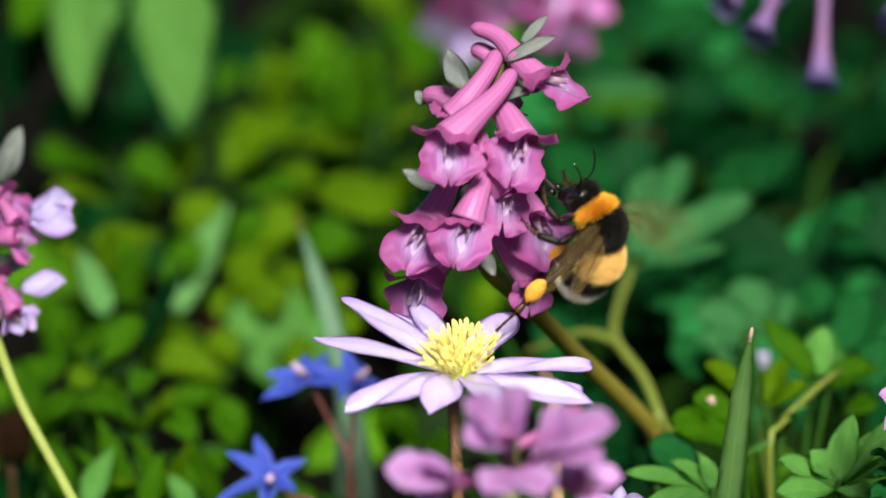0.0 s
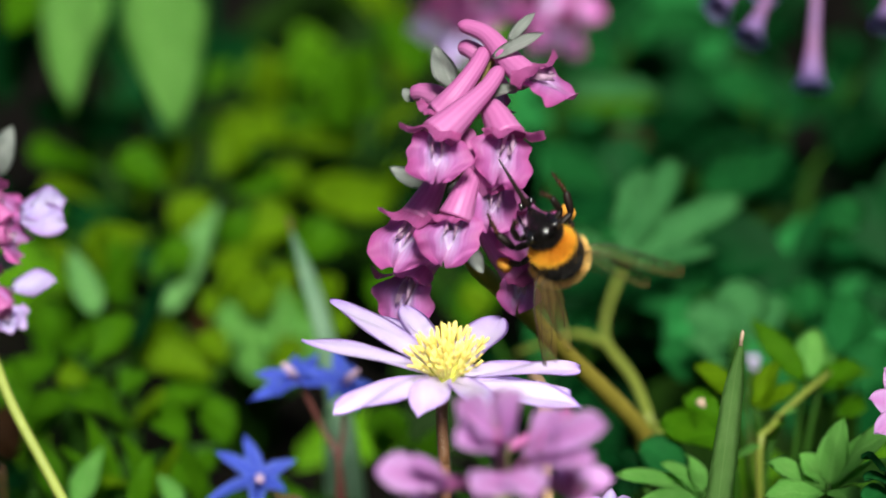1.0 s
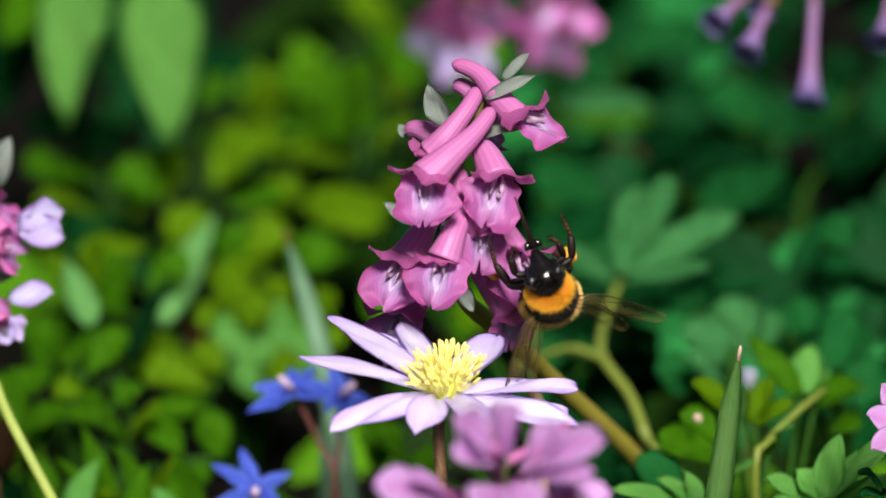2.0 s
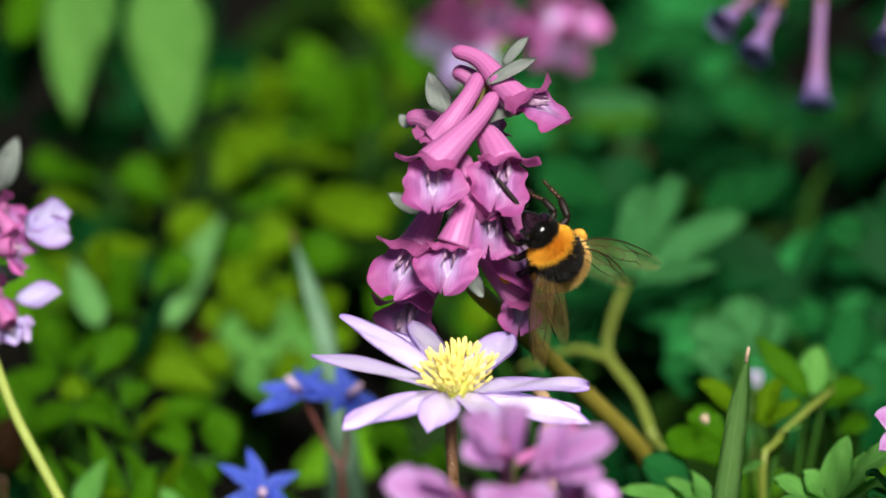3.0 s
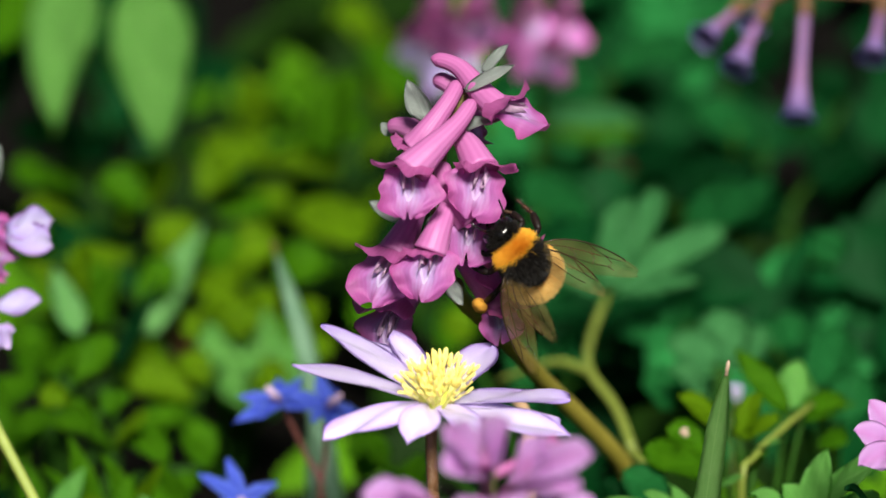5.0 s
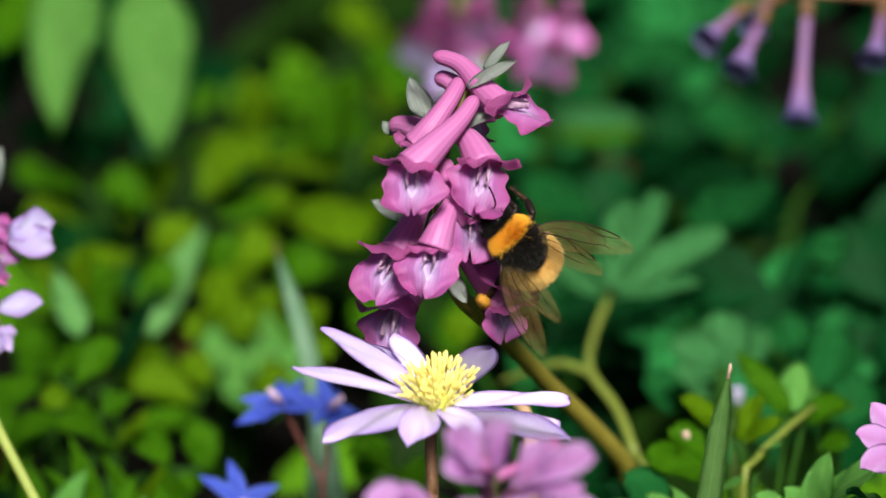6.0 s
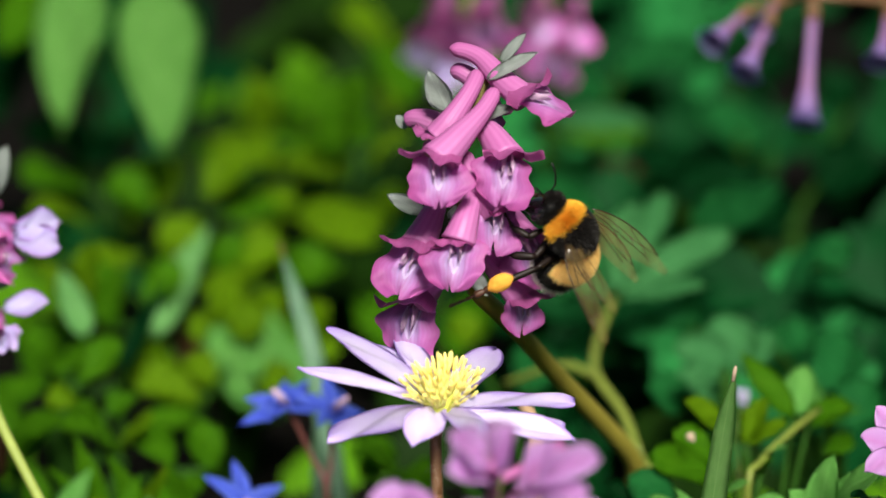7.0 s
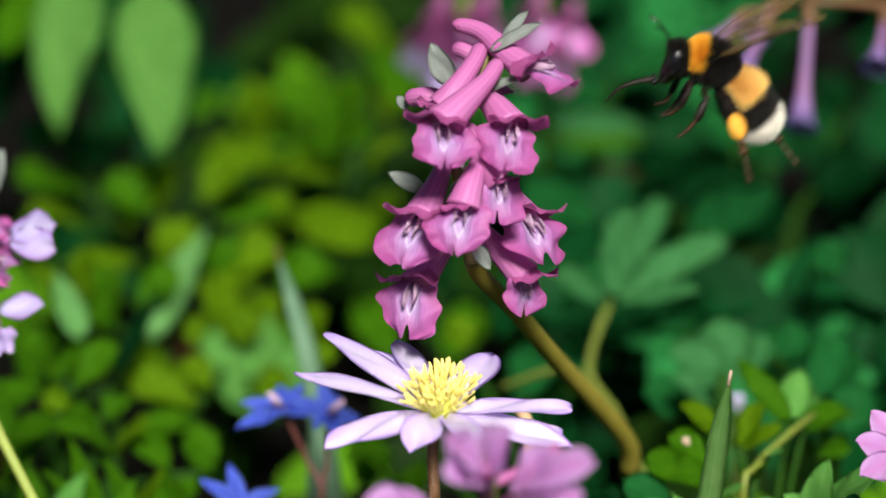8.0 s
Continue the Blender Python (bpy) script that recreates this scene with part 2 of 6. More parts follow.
def part(name, bm, material, parent, m=Matrix(), label=""):
    ob = new(name, bm if isinstance(bm, bpy.types.Mesh) else mesh_of(name, bm, material))
    put(ob, parent, m)
    return tagged(ob, label)


def axes(origin, y, z):
    """A pose whose y axis runs along y and whose z axis lies near z."""
    y = Vector(y).normalized()
    x = y.cross(Vector(z)).normalized()
    zz = x.cross(y)
    m = Matrix((x, y, zz)).transposed().to_4x4()
    return Matrix.Translation(Vector(origin)) @ m


def axes_x(origin, x, z):
    x = Vector(x).normalized()
    y = Vector(z).cross(x).normalized()
    m = Matrix((x, y, x.cross(y))).transposed().to_4x4()
    return Matrix.Translation(Vector(origin)) @ m


def sheet(nu, nv, fn, thick=0.00025):
    """A curved sheet with real thickness. fn(u, v) with u in -1..1, v in 0..1 gives a point."""
    bm = bmesh.new()
    uvl = bm.loops.layers.uv.new("UVMap")
    grid = [[bm.verts.new(fn(-1 + 2 * i / nu, j / nv)) for i in range(nu + 1)] for j in range(nv + 1)]
    for j in range(nv):
        for i in range(nu):
            f = bm.faces.new((grid[j][i], grid[j][i + 1], grid[j + 1][i + 1], grid[j + 1][i]))
            for loop, (a, b) in zip(f.loops, ((i, j), (i + 1, j), (i + 1, j + 1), (i, j + 1))):
                loop[uvl].uv = (a / nu, b / nv)
    if thick:
        bmesh.ops.solidify(bm, geom=bm.faces[:], thickness=thick)
    return bm


def tube(points, radii, n=8, cap=True, bm=None, flat=1.0):
    """A round stalk through the points."""
    bm = bm or bmesh.new()
    uvl = bm.loops.layers.uv.verify()
    pts = [Vector(p) for p in points]
    rings, side = [], None
    for i, p in enumerate(pts):
        d = (pts[min(i + 1, len(pts) - 1)] - pts[max(i - 1, 0)]).normalized()
        if side is None:
            side = d.orthogonal().normalized()
        side = (side - d * side.dot(d)).normalized()
        up = d.cross(side)
        r = radii[i] if isinstance(radii, (list, tuple)) else radii
        rings.append([bm.verts.new(p + side * (r * math.cos(a)) + up * (r * flat * math.sin(a))) for a in (2 * math.pi * k / n for k in range(n))])
    last = len(rings) - 1
    for i in range(last):
        for k in range(n):
            f = bm.faces.new((rings[i][k], rings[i][(k + 1) % n], rings[i + 1][(k + 1) % n], rings[i + 1][k]))
            for loop, (a, b) in zip(f.loops, ((k, i), (k + 1, i), (k + 1, i + 1), (k, i + 1))):
                loop[uvl].uv = (a / n, b / last)
    if cap:
        bm.faces.new(rings[0][::-1])
        bm.faces.new(rings[-1])
    return bm


def curve_points(points, n=14):
    """A smooth line through the points."""
    p = [Vector(q) for q in points]
    if len(p) == 2:
        return [p[0].lerp(p[1], i / n) for i in range(n + 1)]
    p = [p[0] * 2 - p[1]] + p + [p[-1] * 2 - p[-2]]
    out, seg = [], len(p) - 3
    for i in range(n + 1):
        s = min(i / n * seg, seg - 1e-6)
        k, f = int(s), s - int(s)
        a, b, c, d = p[k:k + 4]
        out.append(0.5 * ((2 * b) + (c - a) * f + (2 * a - 5 * b + 4 * c - d) * f * f + (3 * b - a - 3 * c + d) * f ** 3))
    return out


def stalk(name, points, r0, r1, mat, parent, n=14, label=""):
    pts = curve_points(points, n)
    o = Vector(points[0])
    rr = [r0 + (r1 - r0) * i / n for i in range(n + 1)]
    return part(name, tube([q - o for q in pts], rr, 8), mat, parent, Matrix.Translation(o), label)


def leaf_bm(length, width, bend=0.15, fold=0.25, kind="egg", seed=0, nu=6, nv=10):
    rng = random.Random(seed)
    ph, am = rng.uniform(0, 6), rng.uniform(0.035, 0.085)
    twist = rng.uniform(-0.35, 0.35)

    def half(v):
        if kind == "lance":
            w = math.sin(math.pi * min(1, v * 0.97 + 0.03) ** 0.75) ** 0.85
        elif kind == "petal":
            w = (0.34 + 0.66 * math.sin(min(1.0, v * 1.35) * math.pi / 2)) * (1 - max(0.0, (v - 0.52) / 0.48) ** 2.1) ** 0.62
        elif kind == "blade":
            w = min(1.0, v * 6 + 0.55) * (1 - v ** 3.5) ** 0.9
        elif kind == "round":
            w = math.sin(math.pi * min(1, v * 0.96 + 0.04)) ** 0.5
        elif kind == "lobe":
            w = (math.sin(math.pi * min(1, v ** 1.35 * 0.94 + 0.04)) ** 0.62) * (0.93 + 0.1 * math.sin(v * 17 + ph))
        else:
            w = math.sin(math.pi * min(1, v * 0.97 + 0.03) ** 0.85) ** 0.7
        return max(w, 0.02)

    def fn(u, v):
        if kind == "petal":
            v = 1 - (1 - v) ** 1.8
        x = u * half(v) * width / 2
        z = fold * abs(x) - bend * length * v * v + am * width * math.sin(v * 7 + ph + 2.0 * u) + am * 0.7 * width * math.sin(5 * u + ph + 9 * v)
        a = twist * v
        notch = 0.0
        if kind == "lobe" and v > 0.9:
            notch = -0.06 * length * (1 - abs(u)) * (v - 0.9) * 10
        return (x * math.cos(a) - z * math.sin(a) * 0.3, v * length + notch, z + x * math.sin(a))
    return sheet(nu, nv, fn, 0.0003)


LEAF_COUNT = [0]


def leaf(plant, base, tip, width, mat, kind="egg", face=None, bend=0.12, fold=0.22, name="leaf", label="", nu=6, nv=10):
    """A leaf blade from base to tip, width in millimetres, upper side towards face."""
    LEAF_COUNT[0] += 1
    b, e = Vector(base), Vector(tip)
    length = (e - b).length
    bm = leaf_bm(length, width / 1000, bend, fold, kind, LEAF_COUNT[0], nu, nv)
    up = Vector(face) if face else VIEW * 0.6 + UPV * 0.6
    return part(name, bm, mat, plant, axes(b, e - b + up.normalized() * bend * length * 0.7, up), label)


def petiole(plant, root, base, mat=None, r=0.0007, sag=0.0, name="leaf_stalk"):
    a, b = Vector(root), Vector(base)
    mid = a.lerp(b, 0.55) + Vector((0, 0, 0.012 + sag))
    return stalk(name, [a, mid, b], r * 1.2, r, mat or PETIOLE, plant, 8)


# ---- ground ----
def ground():
    bm = bmesh.new()
    n = 90
    def h(x, y):
        r = math.hypot(x, y - 0.2)
        k = max(0.0, 1 - r / 1.2)
        return (noise.noise(Vector((x * 14, y * 14, 0))) * 0.008 + noise.noise(Vector((x * 55, y * 55, 3))) * 0.003) * k
    def co(i):
        s = -1 + 2 * i / n
        return math.copysign(abs(s) ** 5 * 400 + abs(s) * 0.9, s)
    v = [[bm.verts.new((co(i), co(j) + 0.2, h(co(i), co(j) + 0.2))) for i in range(n + 1)] for j in range(n + 1)]
    for j in range(n):
        for i in range(n):
            bm.faces.new((v[j][i], v[j][i + 1], v[j + 1][i + 1], v[j + 1][i]))
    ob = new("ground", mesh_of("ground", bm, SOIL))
    return tagged(ob, "dark crumbly garden soil between the spring plants, their shade put into its colour", "ground", kind="structure")


ground()

# ---- undergrowth that nobody could count ----
def undergrowth(name, count, xr, yr, mats, seed, size, label, keep=None, zr=(0.004, 0.038), slim=(0.55, 0.85)):
    rng = random.Random(seed)
    verts, faces, idx, uvs = [], [], [], []
    outline = ((0, 0.0), (-0.34, 0.25), (0.34, 0.25), (-0.5, 0.55), (0.5, 0.55), (-0.34, 0.85), (0.34, 0.85), (0, 1.0), (0, 0.25), (0, 0.55), (0, 0.85))
    quads = ((0, 8, 1), (0, 2, 8), (1, 8, 9, 3), (8, 2, 4, 9), (3, 9, 10, 5), (9, 4, 6, 10), (5, 10, 7), (10, 6, 7))
    for _ in range(count):
        x, y = rng.uniform(*xr), rng.uniform(*yr)
        z = rng.uniform(*zr) * rng.uniform(0.6, 1.0)
        if keep and not keep(x, y, z):
            continue
        n = rng.choice((3, 3, 4, 5))
        base_a, mi = rng.uniform(0, 6.28), rng.randrange(len(mats))
        tilt = Euler((rng.gauss(0.65, 0.4), rng.gauss(0, 0.4), 0)).to_matrix()
        foot = len(verts)
        p0, p1 = Vector((x + rng.gauss(0, 0.006), y + rng.gauss(0, 0.006), -0.004)), Vector((x, y, z))
        for p in (p0, p1):
            for k in range(3):
                verts.append(p + Vector((math.cos(k * 2.09), math.sin(k * 2.09), 0)) * 0.0007)
                uvs.append((0.5, 0.5))
        for k in range(3):
            faces.append((foot + k, foot + (k + 1) % 3, foot + 3 + (k + 1) % 3, foot + 3 + k))
            idx.append(mi)
        for k in range(n):
            a = base_a + (k - n / 2) * (1.1 if n < 5 else 0.9) + rng.gauss(0, 0.15)
            ln = rng.uniform(*size)
            wd = ln * rng.uniform(*slim)
            o = len(verts)
            for (u, v) in outline:
                q = Vector((u * wd, v * ln, 0.35 * abs(u) * wd - 0.25 * ln * v * v))
                q = Matrix.Rotation(a, 3, "Z") @ q
                verts.append(p1 + tilt @ q)
                uvs.append((u + 0.5, v))
            for f in quads:
                faces.append(tuple(o + i for i in f))
                idx.append(mi)
    me = bpy.data.meshes.new(name)
    me.from_pydata([tuple(v) for v in verts], [], faces)
    for m in mats:
        me.materials.append(m)
    me.polygons.foreach_set("material_index", idx)
    me.polygons.foreach_set("use_smooth", [True] * len(faces))
    layer = me.uv_layers.new(name="UVMap")
    layer.data.foreach_set("uv", [c for l in me.loops for c in uvs[l.vertex_index]])
    return tagged(new(name, me), label, "undergrowth", kind="stuff")


# The darkest greens paint in the deep shade between the leaves.
undergrowth("sunny_undergrowth", 330, (-0.32, 0.03), (0.10, 0.85), [LEAF_SHADE, LEAF_DARK_SHADE, LEAF_SHADE, LEAF_MID], 5, (0.014, 0.028),
            "dense yellow-green leaves covering the soil behind the flowers, most with shade put into their colour", keep=lambda x, y, z: noise.noise(Vector((x * 22, y * 12, 11))) > 0.02, slim=(0.4, 0.6))
undergrowth("shady_undergrowth", 380, (0.0, 0.34), (0.10, 0.85), [LEAF_DARK_SHADE, LEAF_DARK_SHADE, LEAF_SHADE], 6, (0.012, 0.024),
            "dense blue-green leaves covering the soil behind the flowers, darkened by shade put into their colour", keep=lambda x, y, z: noise.noise(Vector((x * 22, y * 12, 13))) > 0.0)
undergrowth("bright_leaf_clumps", 520, (-0.30, 0.03), (0.165, 0.60), [LEAF_BRIGHT, LEAF_BRIGHT, LEAF_MID], 15, (0.024, 0.044),
            "clumps of sunlit yellow-green lobed leaves", keep=lambda x, y, z: not (-0.145 < x < -0.062 and 0.29 < y < 0.43) and not (-0.13 < x < -0.045 and y < 0.29 and z > 0.030 + 0.35 * max(0, 0.24 - y)) and x < -0.02 - 0.15 * max(0, y - 0.2) and (y < 0.36 or x < -0.075) and (Vector((x, y)) - Vector((-0.04149, 0.28561, 0.04803)[:2])).length > 0.05 and noise.noise(Vector((x * 26, y * 14, 2))) > 0.30, zr=(0.024, 0.056), slim=(0.45, 0.7))
# Two of the three greens hold this side's shade in their colour.
undergrowth("blue_leaf_clumps", 1300, (0.02, 0.32), (0.14, 0.60), [LEAF_DARK_SHADE, LEAF_DARK_SHADE, LEAF_BLUE], 16, (0.012, 0.024),
            "clumps of blue-green rounded leaves, most with shade put into their colour", keep=lambda x, y, z: min((Vector((x, y)) - Vector(q[:2])).length for q in ((0.05849, 0.19465, 0.02960), (0.08466, 0.21601, 0.02895), (0.08735, 0.26431, 0.04429))) > 0.026 and noise.noise(Vector((x * 26, y * 14, 7))) > 0.22, zr=(0.028, 0.055))
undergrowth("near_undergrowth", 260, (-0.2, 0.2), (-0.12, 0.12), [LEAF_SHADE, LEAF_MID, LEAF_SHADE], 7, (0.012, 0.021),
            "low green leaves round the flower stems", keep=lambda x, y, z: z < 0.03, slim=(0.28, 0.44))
undergrowth("bed_undergrowth", 3400, (-0.9, 0.9), (-0.95, 1.5), [LEAF_SHADE, LEAF_MID, LEAF_DARK_SHADE, LEAF_BLUE, LEAF_MID], 8, (0.011, 0.024),
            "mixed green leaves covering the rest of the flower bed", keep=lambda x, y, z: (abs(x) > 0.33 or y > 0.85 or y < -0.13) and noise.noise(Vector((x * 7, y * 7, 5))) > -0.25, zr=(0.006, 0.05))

# ---- background herbs: each leaf on its stalk, all from one root ----
def herb(name, at, label, category="plant", group=""):
    return thing(name, (at[0], at[1], 0), label, category, group)


def grow(plant, base, tip, width, mat, kind="egg", face=None, bend=0.12, fold=0.22, stem=None, r=0.0007):
    root = plant.matrix_basis.translation + Vector((0, 0, -0.003))
    petiole(plant, root, base, stem, r)
    return leaf(plant, base, tip, width, mat, kind, face, bend, fold)


# tall plant with hanging lance leaves
p = herb("broad_leaved_plant", (-0.07453, 0.28822, 0.05609), "pale green plant with long drooping lance-shaped leaves")
grow(p, (-0.06381, 0.25542, 0.08247), (-0.05840, 0.20905, 0.05767), 19, LEAF_BROAD, "lance", bend=0.1, fold=0.15)
grow(p, (-0.08120, 0.26631, 0.08234), (-0.08222, 0.22101, 0.05998), 17, LEAF_BROAD, "lance", bend=0.1, fold=0.15)
grow(p, (-0.09026, 0.27426, 0.07654), (-0.09794, 0.24964, 0.06777), 14, LEAF_MID, "lance")
# A leaf in the near-black green, its shade coming from that colour.
grow(p, (-0.09965, 0.28995, 0.06152), (-0.10237, 0.26306, 0.04647), 14, LEAF_DARK_SHADE, "lance")

p = herb("yellow_green_herb", (-0.02258, 0.25850, 0.03172), "leafy yellow-green herb with rounded lobed leaves")
grow(p, (0.00248, 0.19039, 0.01924), (0.00957, 0.20375, 0.02693), 13, LEAF_MID, "lobe", bend=0.08)
grow(p, (-0.00935, 0.19036, 0.01909), (-0.01470, 0.21387, 0.02539), 12, LEAF_MID, "lobe", bend=0.08)
grow(p, (-0.02447, 0.22434, 0.0535), (-0.01652, 0.22012, 0.07126), 17, LEAF_MID, "round", bend=0.08)
grow(p, (-0.03276, 0.26157, 0.04038), (-0.01536, 0.24479, 0.05216), 15, LEAF_MID, "round")
grow(p, (-0.01663, 0.30912, 0.05326), (-0.00570, 0.28530, 0.04614), 10, LEAF_MID, "lobe")
grow(p, (-0.03096, 0.21931, 0.04131), (-0.01347, 0.19884, 0.04310), 17, LEAF_BRIGHT, "lobe")
grow(p, (-0.03682, 0.24166, 0.04430), (-0.01984, 0.22273, 0.05027), 14, LEAF_BRIGHT, "lobe")
grow(p, (-0.01497, 0.22275, 0.05018), (-0.00797, 0.21618, 0.06108), 10, LEAF_BRIGHT, "lance")
grow(p, (-0.02068, 0.19636, 0.03657), (-0.03195, 0.18732, 0.04130), 11, LEAF_MID, "lobe")

p = herb("yellow_green_herb", (-0.06091, 0.23592, 0.02942), "bushy yellow-green herb with deeply lobed leaves")
grow(p, (-0.05751, 0.28325, 0.04209), (-0.05076, 0.28603, 0.04944), 8, LEAF_MID, "lobe")
grow(p, (-0.05077, 0.26284, 0.04434), (-0.03933, 0.24165, 0.04435), 15, LEAF_BRIGHT, "lobe")
grow(p, (-0.05042, 0.22007, 0.04395), (-0.04170, 0.22432, 0.05524), 12, LEAF_BRIGHT, "lobe")
grow(p, (-0.06064, 0.24199, 0.04590), (-0.06636, 0.21790, 0.03851), 12, LEAF_BRIGHT, "lance")
grow(p, (-0.07958, 0.23931, 0.03918), (-0.09194, 0.23107, 0.04610), 13, LEAF_MID, "lobe")
grow(p, (-0.07489, 0.21786, 0.03867), (-0.08439, 0.19977, 0.04770), 13, LEAF_BRIGHT, "lobe")
grow(p, (-0.04609, 0.20938, 0.04373), (-0.03469, 0.20039, 0.04792), 10, LEAF_MID, "lobe")
grow(p, (-0.06324, 0.19659, 0.03844), (-0.07274, 0.18675, 0.04094), 11, LEAF_BRIGHT, "lobe")
# Two leaves whose near-black green paints in this corner's shade.
grow(p, (-0.07410, 0.26051, 0.03870), (-0.08294, 0.27178, 0.04063), 15, LEAF_DARK_SHADE, "round")
grow(p, (-0.09599, 0.28263, 0.04153), (-0.08300, 0.27042, 0.03695), 15, LEAF_DARK_SHADE, "round")

p = herb("yellow_green_herb", (-0.04147, 0.20525, 0.03237), "soft yellow-green herb with broad lobed leaves in half shade")
for a, b, w, m in (
    ((-0.04363, 0.18647, 0.03932), (-0.03303, 0.18933, 0.04679), 12, LEAF_BRIGHT),
    ((-0.04016, 0.18608, 0.03817), (-0.04585, 0.18908, 0.04647), 11, LEAF_MID),
    ((-0.03175, 0.18103, 0.03867), (-0.02240, 0.18346, 0.04501), 12, LEAF_MID),
    ((-0.05023, 0.19664, 0.03821), (-0.05839, 0.19947, 0.04612), 12, LEAF_BRIGHT),
    ((-0.06265, 0.21918, 0.04188), (-0.07107, 0.22167, 0.04890), 12, LEAF_MID),
    ((-0.04073, 0.21885, 0.04035), (-0.03090, 0.22057, 0.04475), 12, LEAF_BRIGHT),
    ((-0.05811, 0.16530, 0.04013), (-0.05233, 0.16844, 0.04851), 9, LEAF_MID),
    ((-0.08787, 0.18709, 0.04230), (-0.07961, 0.18954, 0.04871), 10, LEAF_MID),
):
    grow(p, a, b, w, m, "lobe")

p = herb("yellow_green_herb", (-0.03370, 0.39311), "tall olive-green herb with broad blunt leaves in half shade")
for a, b, w, m, k in (
    ((-0.01626, 0.33981, 0.02097), (-0.03932, 0.33197, 0.03456), 22, LEAF_MID, "round"),
    ((-0.01185, 0.38589, 0.03080), (-0.02652, 0.37711, 0.04179), 16, LEAF_BRIGHT, "lobe"),
    ((-0.01267, 0.34103, 0.02435), (-0.00754, 0.33629, 0.04654), 14, LEAF_BRIGHT, "lobe"),
    ((-0.04310, 0.32027, 0.02571), (-0.04657, 0.31421, 0.04425), 12, LEAF_BRIGHT, "lance"),
    ((-0.01881, 0.29866, 0.02478), (-0.02922, 0.28225, 0.01467), 16, LEAF_BRIGHT, "lobe"),
    ((-0.04742, 0.29634, 0.01835), (-0.05806, 0.28908, 0.03356), 14, LEAF_MID, "lobe"),
    ((-0.02931, 0.28870, 0.02665), (-0.04073, 0.27192, 0.01550), 13, LEAF_BRIGHT, "lance"),
    ((-0.01564, 0.27381, 0.01484), (-0.01016, 0.26649, 0.02993), 14, LEAF_BRIGHT, "lobe"),
):
    grow(p, a, b, w, m, k)

p = herb("lobed_herb", (-0.03854, 0.17235, 0.02977), "bright green herb with deeply lobed leaves")
grow(p, (-0.03909, 0.16147, 0.02919), (-0.04373, 0.15774, 0.04812), 11, LEAF_BRIGHT, "lobe")
grow(p, (-0.03796, 0.16148, 0.02917), (-0.03264, 0.15721, 0.04636), 11, LEAF_BRIGHT, "lobe")
grow(p, (-0.03798, 0.16109, 0.02811), (-0.02550, 0.15532, 0.04102), 10, LEAF_MID, "lobe")
grow(p, (-0.03910, 0.16108, 0.02813), (-0.04391, 0.15370, 0.03718), 9, LEAF_MID, "lobe")
grow(p, (-0.04472, 0.13099, 0.03340), (-0.05947, 0.13309, 0.03952), 9, LEAF_BRIGHT, "lobe", bend=0.05)
grow(p, (-0.03664, 0.18650, 0.03920), (-0.04758, 0.17548, 0.03854), 10, LEAF_BRIGHT, "lobe")
grow(p, (-0.04583, 0.13024, 0.03140), (-0.05458, 0.11988, 0.03246), 8, LEAF_MID, "lobe")
grow(p, (-0.02842, 0.15223, 0.03273), (-0.01946, 0.15381, 0.03674), 10, LEAF_BRIGHT, "lobe")
grow(p, (-0.04198, 0.15992, 0.03952), (-0.04835, 0.15369, 0.03725), 9, LEAF_BRIGHT, "lobe")
grow(p, (-0.02860, 0.15842, 0.03507), (-0.02158, 0.15610, 0.04304), 10, LEAF_BRIGHT, "lobe")
grow(p, (-0.03691, 0.14908, 0.03888), (-0.03792, 0.15136, 0.04510), 9, LEAF_BRIGHT, "lobe")
grow(p, (-0.04290, 0.13675, 0.03450), (-0.04824, 0.13860, 0.03968), 9, LEAF_BRIGHT, "lobe")
grow(p, (-0.03425, 0.13641, 0.03333), (-0.02767, 0.13793, 0.03728), 9, LEAF_BRIGHT, "lobe")

p = herb("lobed_herb", (-0.07358, 0.13496, 0.04502), "mid green herb with feathery divided leaves")
for a, b, w, m in (
    ((-0.07042, 0.14579, 0.04541), (-0.07552, 0.13978, 0.05818), 8, LEAF_BRIGHT),
    ((-0.06932, 0.14580, 0.04539), (-0.06686, 0.14093, 0.06105), 8, LEAF_BRIGHT),
    ((-0.06825, 0.14542, 0.04435), (-0.05942, 0.13911, 0.05587), 8, LEAF_MID),
    ((-0.07346, 0.12346, 0.04272), (-0.07830, 0.11632, 0.05242), 8, LEAF_MID),
    ((-0.07240, 0.12346, 0.04270), (-0.06380, 0.11530, 0.04923), 8, LEAF_MID),
    ((-0.07219, 0.11347, 0.04450), (-0.08015, 0.10276, 0.04460), 8, LEAF_MID),
):
    grow(p, a, b, w, m, "lobe")
p = herb("lobed_herb", (-0.04061, 0.16589), "pale green herb with large soft blunt-lobed leaves behind the squills")
for a, b, w, m in (
    ((-0.04598, 0.13572, 0.03017), (-0.06002, 0.13367, 0.04208), 12, LEAF_BRIGHT),
    ((-0.03434, 0.14881, 0.02229), (-0.04392, 0.14949, 0.04169), 14, LEAF_FRESH),
    ((-0.03406, 0.15362, 0.02086), (-0.03429, 0.15510, 0.04249), 13, LEAF_FRESH),
    ((-0.03323, 0.14881, 0.02229), (-0.02410, 0.14836, 0.03859), 13, LEAF_FRESH),
    ((-0.07046, 0.15014, 0.02594), (-0.07969, 0.14949, 0.04169), 14, LEAF_MID),
    ((-0.06585, 0.17373, 0.03228), (-0.07206, 0.17242, 0.04620), 13, LEAF_MID),
):
    grow(p, a, b, w, m, "lobe")
p = herb("feathery_herb", (-0.06382, 0.08943, 0.03686), "green herb with narrow pointed leaf lobes low over the soil")
